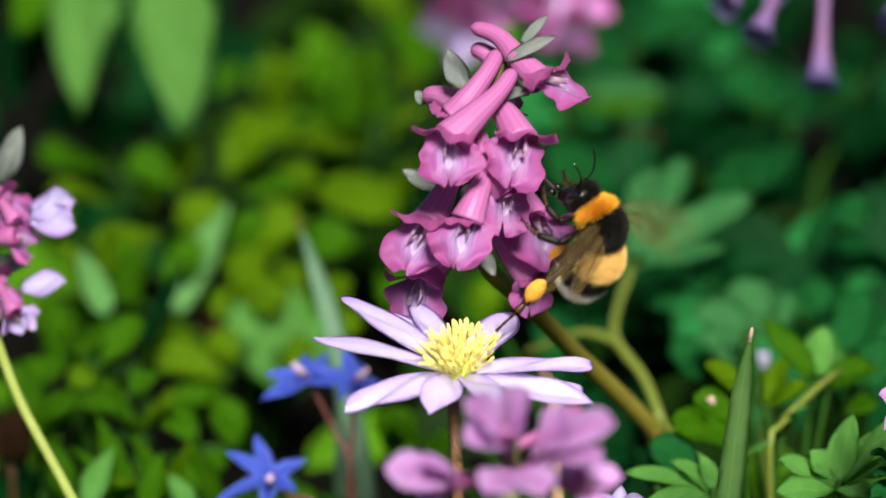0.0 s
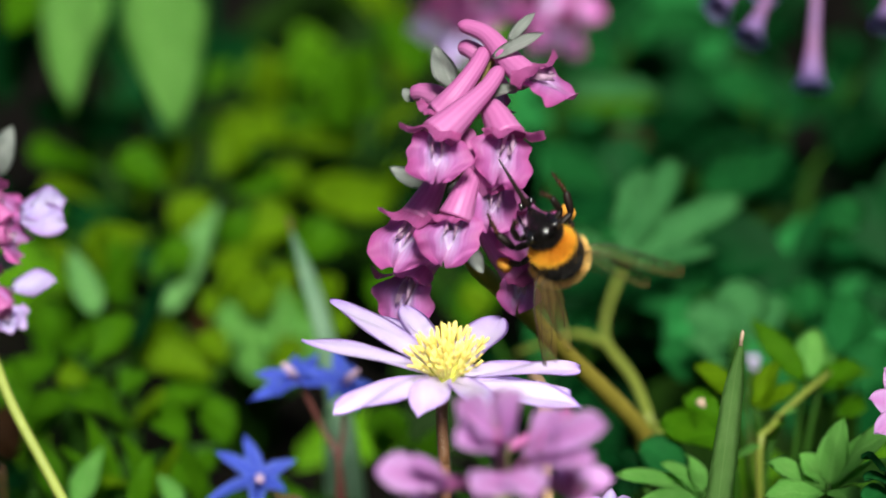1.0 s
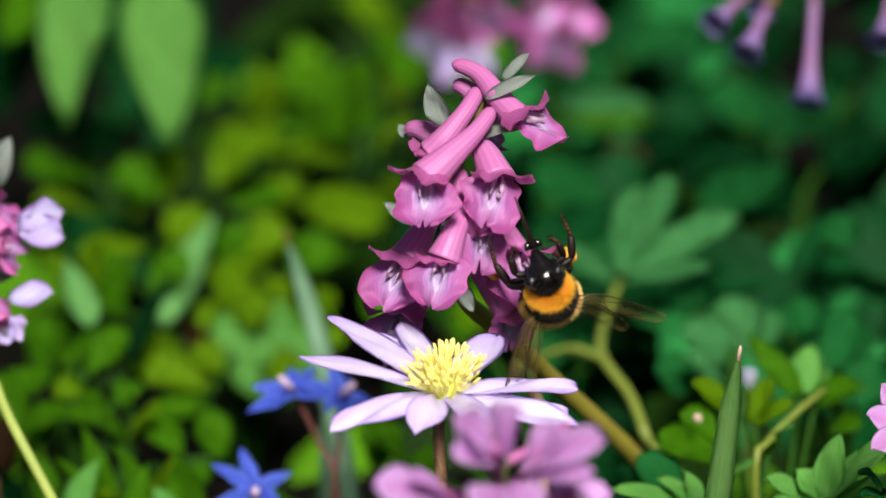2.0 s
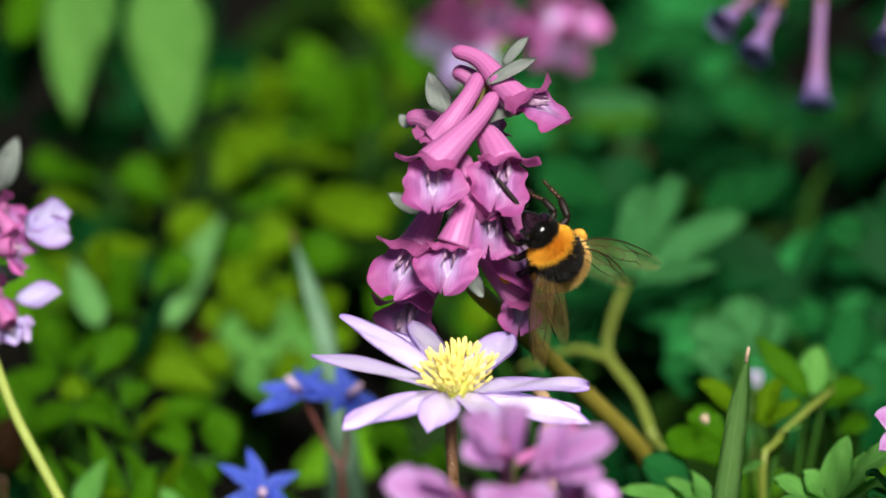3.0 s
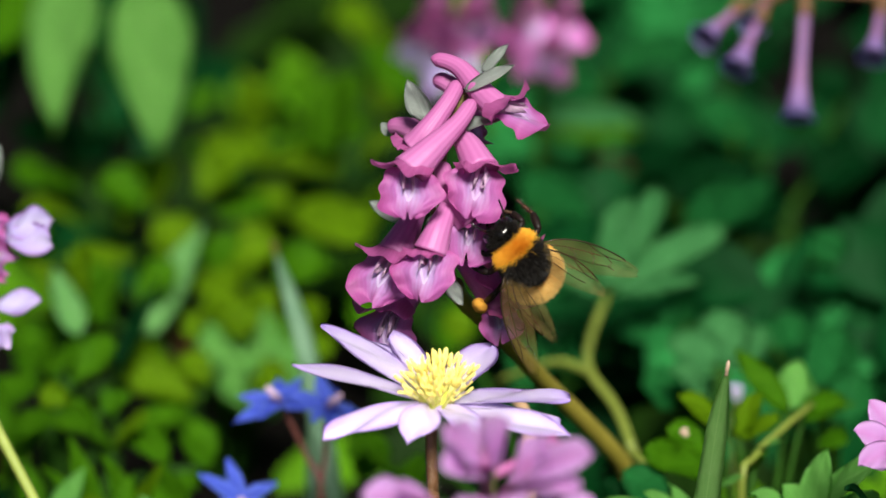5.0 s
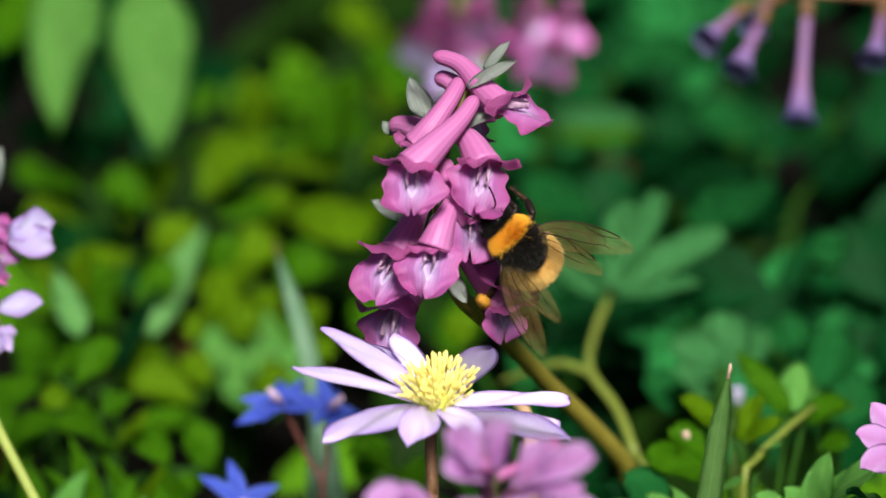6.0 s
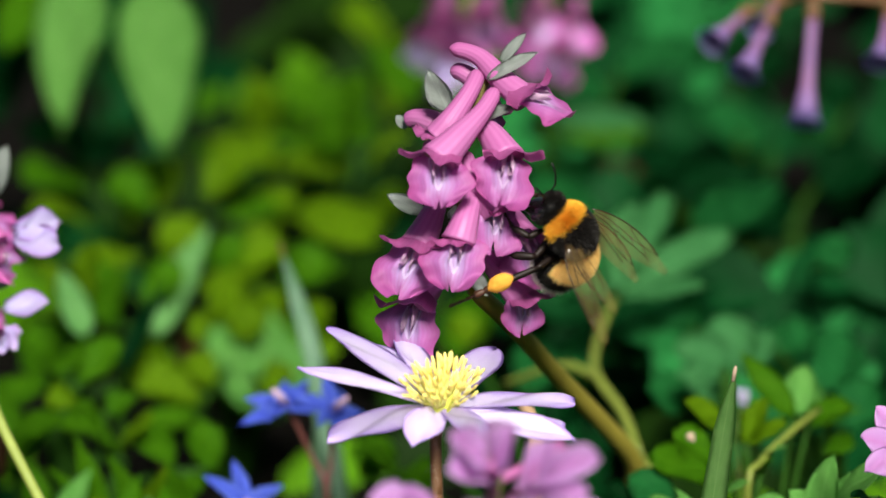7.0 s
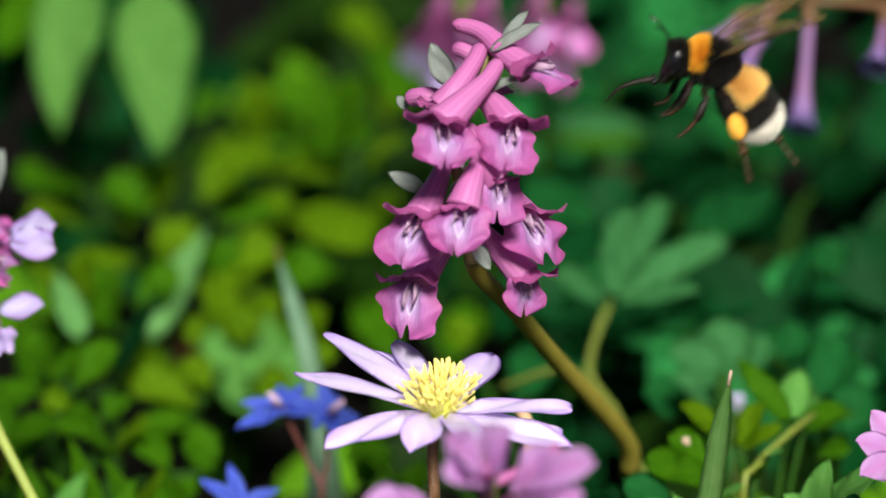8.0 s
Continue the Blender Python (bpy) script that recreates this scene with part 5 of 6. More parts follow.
# ---- blue squills ----
def squill(at, centre, tips, stem_points, stamen, label):
    s = thing("squill", (at[0], at[1], 0), label, "flower", "blue squills")
    c = Vector(centre)
    for t in tips:
        t = Vector(t)
        leaf(s, c, t, 2.9, BLUE, "lance", VIEW * 0.7 + UPV * 0.5, 0.15, 0.2, "petal")
    o = Vector(stamen)
    part("pistil", tube([c, c.lerp(o, 0.5), o], [0.0007, 0.0008, 0.0004], 8), INNER, s, Matrix(), "cream stamens in a tight cone")
    stalk("stem", [s.matrix_basis.translation] + stem_points + [c], 0.0005, 0.0004, STEM_RED, s)
    return s


squill((-0.03131, 0.04777, 0.03853), (-0.03100, 0.04691, 0.05065), [(-0.03351, 0.05211, 0.05616), (-0.02505, 0.04799, 0.05340), (-0.03779, 0.04655, 0.05566), (-0.03927, 0.03649, 0.05154), (-0.03095, 0.03317, 0.05096), (-0.02641, 0.04157, 0.05049)], [(-0.02381, 0.04877, 0.04102), (-0.02840, 0.05036, 0.04547)], (-0.03035, 0.03762, 0.05435),
       "blue star-shaped squill low among the leaves")
squill((-0.01677, 0.05689, 0.03394), (-0.02495, 0.05892, 0.06284), [(-0.03200, 0.05743, 0.06478), (-0.03228, 0.05137, 0.06280), (-0.02753, 0.04725, 0.06596), (-0.02180, 0.06416, 0.06540), (-0.02568, 0.06600, 0.06472), (-0.01973, 0.05684, 0.06282)], [(-0.01785, 0.05561, 0.04495), (-0.02100, 0.05885, 0.05384)], (-0.02685, 0.05331, 0.06790),
       "blue star-shaped squill on a thin red-brown stem")
squill((-0.01820, 0.05689, 0.03396), (-0.01748, 0.05870, 0.06200), [(-0.02416, 0.05779, 0.06552), (-0.01876, 0.06460, 0.06650), (-0.01624, 0.06555, 0.06322), (-0.01136, 0.05655, 0.06179), (-0.01495, 0.05090, 0.06102), (-0.01954, 0.05158, 0.06301)], [(-0.01854, 0.05496, 0.04320), (-0.01762, 0.05886, 0.05378)], (-0.01486, 0.05304, 0.06682),
       "blue star-shaped squill behind the windflower")
dot = thing("squill", (0.05373, 0.09271, 0.04230)[:2] + (0,), "tiny pale blue flower bud among the leaves", "flower", "blue squills")
stalk("stem", [dot.matrix_basis.translation, (0.05327, 0.08670, 0.04916), (0.05295, 0.08622, 0.05364)], 0.0006, 0.0005, STEM_GREEN, dot)
for b in ((0.05161, 0.08487, 0.05581), (0.05377, 0.08684, 0.05529), (0.05248, 0.08125, 0.05463)):
    leaf(dot, (0.05295, 0.08615, 0.05346), b, 2.2, LILAC_LIP, "egg", None, 0.1, 0.3, "petal")
faded = thing("faded_flower", (0.02377, -0.00637, 0.06352)[:2] + (0,), "faded grey-violet flower tip with curled white edges", "flower")
stalk("stem", [faded.matrix_basis.translation, (0.02320, -0.00935, 0.06991)], 0.0008, 0.0007, STEM_OLIVE, faded)
for a, b in (((0.02320, -0.00935, 0.06991), (0.02101, -0.01288, 0.07487)), ((0.02320, -0.00935, 0.06991), (0.02544, -0.01297, 0.07449)), ((0.02320, -0.00935, 0.06991), (0.02367, -0.00814, 0.07319))):
    leaf(faded, a, b, 2.6, LILAC_LIP, "egg", None, 0.3, 0.5, "petal")
dry = thing("dry_stem", (0.01453, 0.00265, 0.05936)[:2] + (0,), "dry tan flower stalk behind the pink spike", "stem")
stalk("stem", [dry.matrix_basis.translation, (0.01474, 0.00731, 0.07201), (0.01408, 0.01236, 0.07994), (0.01292, 0.01600, 0.08120)], 0.0012, 0.0010, stem_mat("dry stem tan", "#9a7a58", "#c9a988"), dry)

# ---- windflower ----
CENTRE = Vector((0.00063, -0.01846, 0.09483))
windflower = thing("windflower", (CENTRE.x, CENTRE.y - 0.006, 0), "pale lilac windflower with narrow petals and yellow stamens", "flower")
DISC = (VIEW * 0.5 + UPV * 0.85).normalized()


def wind_petal(tip, w, lift=0.0, bend=0.1):
    w *= 1.0
    t = Vector(tip)
    d = (t - CENTRE).normalized()
    return leaf(windflower, CENTRE + d * 0.0012 + DISC * lift, t, w, WINDFLOWER, "petal", DISC, bend, 0.10, "petal", nu=8, nv=16)


wind_petal((-0.01551, -0.00700, 0.10293), 5.4, 0.0006)
wind_petal((-0.01070, -0.00212, 0.09879), 5.2, 0.0001)
wind_petal((-0.00545, 0.00013, 0.09913), 5.0, 0.0006)
wind_petal((0.00839, -0.00426, 0.09876), 7.0, 0.0003)
wind_petal((0.01946, -0.01328, 0.09447), 5.2, 0.0006)
wind_petal((0.01790, -0.01911, 0.09306), 4.6, -0.0002)
wind_petal((0.01902, -0.02433, 0.09333), 4.8, 0.0002)
wind_petal((0.00640, -0.03157, 0.09684), 5.0, 0.0004, 0.2)
wind_petal((-0.00289, -0.03110, 0.09600), 5.8, 0.0007, 0.25)
wind_petal((-0.01461, -0.02807, 0.09477), 5.8, 0.0003, 0.1)
wind_petal((-0.01924, -0.01640, 0.10051), 5.2, 0.0004)
part("heart", tube([CENTRE - DISC * 0.0012, CENTRE, CENTRE + DISC * 0.0012, CENTRE + DISC * 0.0024, CENTRE + DISC * 0.0030], [0.0012, 0.0024, 0.0026, 0.0018, 0.0004], 14), HEART, windflower, Matrix(), "green-yellow heart")


def stamen_mesh():
    bm = tube([(0, 0, 0), (0, 0.0001, 0.003), (0, 0, 0.0052)], [0.00014, 0.00014, 0.00012], 5)
    n = len(bm.faces)
    tube([(0, 0, 0.0048), (0, 0.00005, 0.0053), (0, 0.0001, 0.0060), (0, 0.0003, 0.0068), (0, 0.0004, 0.0071)], [0.0001, 0.00024, 0.00030, 0.00026, 0.0001], 6, True, bm)
    bm.faces.ensure_lookup_table()
    for f in bm.faces[n:]:
        f.material_index = 1
    return mesh_of("stamen", bm, [FILAMENT, ANTHER])


STAMEN = stamen_mesh()
rng = random.Random(11)
frame_disc = axes(CENTRE, Vector((1, 0, 0)).cross(DISC) * -1, DISC)
for i in range(112):
    s = math.sqrt((i + 0.5) / 112)
    a = i * 2.39996
    lean = 0.72 * s * rng.uniform(0.6, 1.3)
    k = rng.uniform(0.62, 1.02) * (1.04 - 0.14 * s)
    m = frame_disc @ pose(0.0019 * s * math.cos(a), 0.0021 * s * math.sin(a), 0.001) @ Matrix.Rotation(a, 4, "Z") @ Matrix.Rotation(lean, 4, "Y") @ Matrix.Rotation(rng.uniform(0, 6), 4, "Z")
    part("stamen", STAMEN, None, windflower, m @ Matrix.Diagonal((k, k, k, 1)))
stalk("stem", [windflower.matrix_basis.translation, (0.00032, -0.02355, 0.07501), (0.00024, -0.02085, 0.08242), (-0.00008, -0.01862, 0.09003), CENTRE - DISC * 0.001], 0.0009, 0.0008, STEM_BROWN, windflower, 16)


def stem_hairs():
    bm = bmesh.new()
    g = random.Random(4)
    pts = curve_points([(0.00032, -0.02355, 0.07501), (0.00024, -0.02085, 0.08242), (-0.00008, -0.01862, 0.09003)], 40)
    for _ in range(420):
        q = g.choice(pts) + Vector((0, 0, g.uniform(-0.0006, 0.0006)))
        d = Vector((g.gauss(0, 1), g.gauss(0, 1), g.gauss(0, 0.4))).normalized()
        e = q + d * g.uniform(0.0014, 0.0024)
        s = d.cross(UPV).normalized() * 0.00003
        bm.faces.new([bm.verts.new(x) for x in (q - s, q + s, e)])
    return bm


tagged(part("stem_hairs", stem_hairs(), WHISKER, windflower, Matrix(), "fine pale hairs on the stem"), kind="stuff")

# ---- bumblebee: head along +x, back along +z, thorax at the origin ----
def ellipsoid(c, r, nu=20, nv=14, turn=0.0):
    bm = bmesh.new()
    bmesh.ops.create_uvsphere(bm, u_segments=nu, v_segments=nv, radius=1)
    m = Matrix.Translation(Vector(c)) @ Matrix.Rotation(turn, 4, "Y") @ Matrix.Diagonal((*r, 1))
    bmesh.ops.transform(bm, matrix=m, verts=bm.verts)
    return bm


def fur(name, c, r, turn, count, length, mat, where, seed, parent, lean=-0.55, width=0.00006):
    """Hairs standing on an ellipsoid where where(x, y, z) of the unit ball holds."""
    g = random.Random(seed)
    verts, faces = [], []
    rot = Matrix.Rotation(turn, 3, "Y")
    c = Vector(c)
    while len(faces) < count:
        v = Vector((g.gauss(0, 1), g.gauss(0, 1), g.gauss(0, 1))).normalized()
        if not where(v.x + g.gauss(0, 0.07), v.y, v.z + g.gauss(0, 0.06)):
            continue
        p = Vector((v.x * r[0], v.y * r[1], v.z * r[2]))
        n = Vector((v.x / r[0], v.y / r[1], v.z / r[2])).normalized()
        d = (n + Vector((lean, 0, 0)) + Vector((g.gauss(0, 0.22), g.gauss(0, 0.22), g.gauss(0, 0.22)))).normalized()
        side = d.cross(Vector((g.gauss(0, 1), g.gauss(0, 1), g.gauss(0, 1)))).normalized() * width
        e = p + d * length * g.uniform(0.6, 1.15)
        o = len(verts)
        verts += [c + rot @ q for q in (p - side, p + side, e)]
        faces.append((o, o + 1, o + 2))
    me = bpy.data.meshes.new(name)
    me.from_pydata([tuple(v) for v in verts], [], faces)
    me.materials.append(mat)
    ob = new(name, me)
    put(ob, parent, WORLD[parent])
    return tagged(ob, mat.name, kind="stuff")


BEE_ROWS = [
    (0.0, pose(0.02080, -0.00731, 0.11316, -24.82, -64.05, 167.32)),
    (0.3, pose(0.02245, -0.00657, 0.11797, -49.82, -51.38, -172.95)),
    (0.5, pose(0.02218, -0.00676, 0.11742, -64.59, -53.70, -172.23)),
    (0.8, pose(0.02014, -0.00563, 0.11497, -97.74, -52.45, -146.86)),
    (1.0, pose(0.01574, -0.00773, 0.10947, -131.94, -48.61, -118.97)),
    (1.5, pose(0.01458, -0.01158, 0.10490, -155.82, -43.40, -99.94)),
    (2.8, pose(0.01636, -0.00650, 0.10999, -123.21, -53.05, -126.55)),
    (3.0, pose(0.01494, -0.00522, 0.11058, -111.17, -52.73, -136.28)),
    (3.5, pose(0.01614, -0.00437, 0.11308, -74.27, -57.11, -166.26)),
    (4.0, pose(0.01741, -0.00433, 0.11321, -74.60, -51.77, -172.14)),
    (4.5, pose(0.01489, -0.00521, 0.11084, -83.03, -54.05, -170.36)),
    (6.0, pose(0.01205, -0.00414, 0.11379, -78.95, -47.64, -173.71)),
    (6.5, pose(0.01255, -0.00409, 0.11389, -77.66, -51.70, -175.58)),
    (7.0, pose(0.01863, -0.00431, 0.11623, -50.30, -53.19, -168.89)),
    (7.2, pose(0.02150, -0.00565, 0.11548, -49.94, -49.33, -164.51)),
    (7.35, pose(0.02455, -0.00524, 0.11959, -18.51, -44.76, -172.25)),
    (7.5, pose(0.02688, -0.00378, 0.12366, 8.83, -43.66, -178.33)),
    (7.6, pose(0.02699, -0.00396, 0.12614, 7.34, -46.37, -178.59)),
    (7.8, pose(0.03123, -0.00263, 0.13287, -3.11, -31.53, -176.61)),
    (8.0, pose(0.03832, 0.00008, 0.14054, -0.69, -20.19, -173.36)),
]
bee = new("bumblebee")
bee.empty_display_size = 0.005
bee.matrix_basis = BEE_ROWS[0][1]
WORLD[bee] = BEE_ROWS[0][1]
tagged(bee, "black bumblebee with orange collar, yellow band and white tail, carrying pollen", "bee")
HERE = WORLD[bee] @ Matrix.Scale(1.05, 4)
THORAX = (0.0033, 0.0030, 0.0028)
thorax = part("thorax", ellipsoid((0, 0, 0), THORAX), THORAX_SKIN, bee, HERE)
fur("collar_fur", (0, 0, 0), THORAX, 0, 9000, 0.0012, FUR_ORANGE, lambda x, y, z: x > 0.53 and z > -0.3, 1, thorax, -0.15)
fur("back_fur", (0, 0, 0), THORAX, 0, 12000, 0.0010, FUR_BLACK, lambda x, y, z: x <= 0.53 or z <= -0.3, 2, thorax, -0.4)

# abdomen, hinged behind the thorax
HINGE = Matrix.Translation((-0.0034, 0, -0.0010))
ABD_C, ABD_R = (-0.0042, 0, -0.0004), (0.0049, 0.0036, 0.0032)
abd_world = HERE @ HINGE @ Matrix.Rotation(radians(-36), 4, "Y")
abdomen = part("abdomen", ellipsoid(ABD_C, ABD_R, 24, 18), ABDOMEN_SKIN, bee, abd_world)
fur("band_fur", ABD_C, ABD_R, 0, 15000, 0.0013, FUR_YELLOW, lambda x, y, z: 0.33 < x < 0.95 and z > -0.15, 4, abdomen, -0.6, 0.00006)
fur("belly_fur", ABD_C, ABD_R, 0, 8000, 0.0010, FUR_BLACK, lambda x, y, z: -0.50 < x <= 0.33 or (z <= -0.15 and x > -0.50), 5, abdomen, -0.8, 0.00007)
fur("tail_fur", ABD_C, ABD_R, 0, 7000, 0.0015, FUR_WHITE, lambda x, y, z: x <= -0.50, 6, abdomen, -0.7)

# head
HEAD_C, HEAD_R = (0.0045, 0, -0.0008), (0.0017, 0.0022, 0.0021)
head_bm = ellipsoid(HEAD_C, HEAD_R, 24, 16, radians(12))
for v in head_bm.verts:
    drop = max(0.0, -0.0012 - v.co.z)
    v.co.z -= drop * 1.3
    v.co.x += drop * 0.5
    v.co.y *= 1 - min(0.42, drop * 300)
    v.co += v.co.normalized() * noise.noise(v.co * 900) * 0.00012
head = part("head", head_bm, CHITIN, bee, HERE)
fur("face_fur", HEAD_C, HEAD_R, radians(12), 3200, 0.0008, FUR_BLACK, lambda x, y, z: z > 0.5 or x < 0.0, 7, head, 0.25)
for s in (1, -1):
    part("eye", ellipsoid((0.0050, s * 0.0018, -0.0013), (0.0009, 0.0006, 0.0017), 16, 12, radians(16)), EYE_SKIN, head, HERE, "glossy black eye")
    part("antenna", tube(curve_points([(0.0058, s * 0.0006, -0.0008), (0.0066, s * 0.0011, 0.0008), (0.0071, s * 0.0015, 0.0016), (0.0084, s * 0.0020, 0.0024), (0.0098, s * 0.0024, 0.0026)], 14), [0.00010] * 5 + [0.00014] * 10, 7), CHITIN, head, HERE)
    part("jaw", tube([(0.0062, s * 0.0008, -0.0044), (0.0066, s * 0.0007, -0.0051), (0.0066, s * 0.0002, -0.0055)], [0.0005, 0.0004, 0.0001], 6), CHITIN, head, HERE)
part("proboscis", tube(curve_points([(0.0062, 0, -0.0046), (0.0082, 0, -0.0056), (0.0104, 0, -0.0074), (0.0114, 0, -0.0098)], 10), [0.0005 - 0.00004 * i for i in range(11)], 6), LEG_SKIN, head, HERE, "long brown tongue")


def wing(side, length, width, back, name):
    def fn(u, v):
        lead = 0.10 * math.sin(v * math.pi)
        w = width * (0.16 + 0.84 * math.sin(min(1, v * 0.93 + 0.05) ** 0.8 * math.pi) ** 0.75) * 0.5
        x = -back * v * length * 0.25 + u * w + lead * width - 0.35 * width * v
        return (x, side * v * length, 0.0003 * math.sin(4 * u + 6 * v) - 0.0009 * v * v)
    veins = bmesh.new()
    lines = [[(0.97, 0.0), (0.97, 0.3), (0.96, 0.6), (0.95, 0.85)], [(0.6, 0.02), (0.45, 0.25), (0.35, 0.5), (0.45, 0.72)], [(0.2, 0.03), (-0.1, 0.25), (-0.3, 0.5), (-0.25, 0.68)],
             [(0.95, 0.45), (0.62, 0.55), (0.45, 0.72), (0.8, 0.86)], [(0.45, 0.25), (0.1, 0.32), (-0.15, 0.30)], [(0.36, 0.5), (0.05, 0.53), (-0.3, 0.5)], [(-0.1, 0.25), (-0.55, 0.36), (-0.8, 0.40)],
             [(0.42, 0.66), (0.1, 0.72), (-0.25, 0.68)], [(-0.25, 0.68), (-0.5, 0.74)]]
    for line in lines[:4 if name == "hind_wing" else 9]:
        q = curve_points([Vector((u, v, 0)) for u, v in line], 8)
        tube([fn(c.x, min(0.97, max(0.0, c.y))) for c in q], 0.00005 if line is not lines[0] else 0.00009, 5, True, veins)
    return mesh_of(name, sheet(8, 14, fn, 0.00003), WING), mesh_of("wing_vein", veins, VEIN)


# wings: rows of sweep (back along the body), lift and twist
WING_HOME = {}
for s in (1, -1):
    root = HERE @ Matrix.Translation((0.0000, s * 0.0028, 0.0021))
    fore_skin, fore_veins = wing(s, 0.0140, 0.0042, 0.5, "wing")
    fw = part("wing", fore_skin, None, bee, root, "smoky translucent forewing with dark veins")
    part("wing_vein", fore_veins, None, fw, root, "thin dark brown veins")
    hind_skin, hind_veins = wing(s, 0.0100, 0.0038, 1.0, "hind_wing")
    behind = root @ Matrix.Translation((-0.0012, 0, -0.0003)) @ Matrix.Rotation(s * radians(6), 4, "Z")
    part("hind_wing", hind_skin, None, fw, behind, "small translucent hindwing")
    part("wing_vein", hind_veins, None, fw, behind, "thin dark brown veins")
    WING_HOME[s] = fw


def leg(name, points, radii, parent, m, reach=1.0):
    """A jointed leg: thigh, shin and foot as spindles, the foot in short beads, with bristles."""
    pts = [Vector(q) * reach for q in points]
    bm = bmesh.new()
    for i in range(len(pts) - 1):
        a, b, r = pts[i], pts[i + 1], radii[min(i, len(radii) - 1)]
        foot = i >= len(pts) - 3
        beads = 3 if foot else 1
        for k in range(beads):
            p, q = a.lerp(b, k / beads), a.lerp(b, (k + 1) / beads + (0.02 if not foot else 0))
            tube([p, p.lerp(q, 0.15), p.lerp(q, 0.5), p.lerp(q, 0.85), q], [r * f for f in ((0.55, 0.85, 1.0, 0.9, 0.6) if not foot else (0.55, 0.7, 0.85, 1.0, 0.8))], 7, True, bm)
    n = len(bm.faces)
    g = random.Random(len(name) + int(points[-1][0] * 1e5))
    for _ in range(320):
        i = g.randrange(0, len(pts) - 1)
        q = pts[i].lerp(pts[i + 1], g.random())
        d = ((pts[i + 1] - pts[i]).normalized() * 0.7 + Vector((g.gauss(0, 1), g.gauss(0, 1), g.gauss(0, 1))).normalized()).normalized()
        t = d.cross(Vector((0.3, 0.2, 0.9))).normalized() * 0.00003
        bm.faces.new([bm.verts.new(x) for x in (q - t, q + t, q + d * g.uniform(0.0005, 0.0010))])
    bm.faces.ensure_lookup_table()
    for f in bm.faces[:n]:
        c = f.calc_center_median()
        if (c - pts[-1]).length < (pts[-1] - pts[-3]).length * 0.95:
            f.material_index = 1
    ob = new(name, mesh_of(name, bm, [LEG_SKIN, FOOT_SKIN]))
    put(ob, parent, m)
    return tagged(ob, "jointed black leg with a brown bristly foot")


LEGS = {}
for s in (1, -1):
    fore = HERE @ Matrix.Translation((0.0022, s * 0.0014, -0.0030))
    LEGS["fore", s] = leg("front_leg", [(0, 0, 0), (0.0010, s * 0.0026, -0.0006), (0.0034, s * 0.0024, -0.0026), (0.0050, s * 0.0014, -0.0034), (0.0066, s * 0.0012, -0.0030)], [0.00046, 0.00052, 0.00030, 0.00018], bee, fore, 0.8)
    mid = HERE @ Matrix.Translation((0.0002, s * 0.0018, -0.0034))
    LEGS["mid", s] = leg("middle_leg", [(0, 0, 0), (0.0000, s * 0.0036, -0.0008), (0.0016, s * 0.0048, -0.0044), (0.0030, s * 0.0046, -0.0066), (0.0044, s * 0.0044, -0.0078)], [0.00052, 0.00060, 0.00034, 0.00020], bee, mid, 0.75)
    hind = HERE @ Matrix.Translation((-0.0018, s * 0.0019, -0.0032))
    LEGS["hind", s] = leg("hind_leg", [(0, 0, 0), (-0.0008, s * 0.0026, -0.0020), (-0.0018, s * 0.0038, -0.0056), (-0.0030, s * 0.0042, -0.0092), (-0.0040, s * 0.0040, -0.0122)], [0.00045, 0.0005, 0.0006, 0.00024], bee, hind, 1.2)
    bm = ellipsoid((-0.0021, s * 0.0053, -0.0074), (0.0012, 0.0010, 0.0019), 18, 14, radians(20))
    for v in bm.verts:
        v.co += v.co.normalized() * noise.noise(v.co * 1400) * 0.00025
    part("pollen_load", bm, POLLEN, LEGS["hind", s], hind, "lumpy orange pollen load")


# ---- movement ----
SWAY_ROWS = [
    (0.0, (-0.00019, 0.00010, 0.00026)),
    (0.5, (0.00013, -0.00014, -0.00039)),
    (1.0, (-0.00052, 0.00004, 0.00011)),
    (1.5, (-0.00075, -0.00015, -0.00041)),
    (3.0, (0.00001, -0.00004, -0.00011)),
    (3.5, (0.00000, 0.00000, 0.00000)),
    (4.0, (-0.00012, -0.00008, -0.00021)),
    (4.5, (0.00023, -0.00001, -0.00004)),
    (6.0, (-0.00018, -0.00002, -0.00005)),
    (6.5, (-0.00014, -0.00002, -0.00006)),
    (7.0, (-0.00016, 0.00001, 0.00004)),
    (7.5, (-0.00044, -0.00003, -0.00007)),
    (8.0, (0.00013, -0.00011, -0.00029)),
]
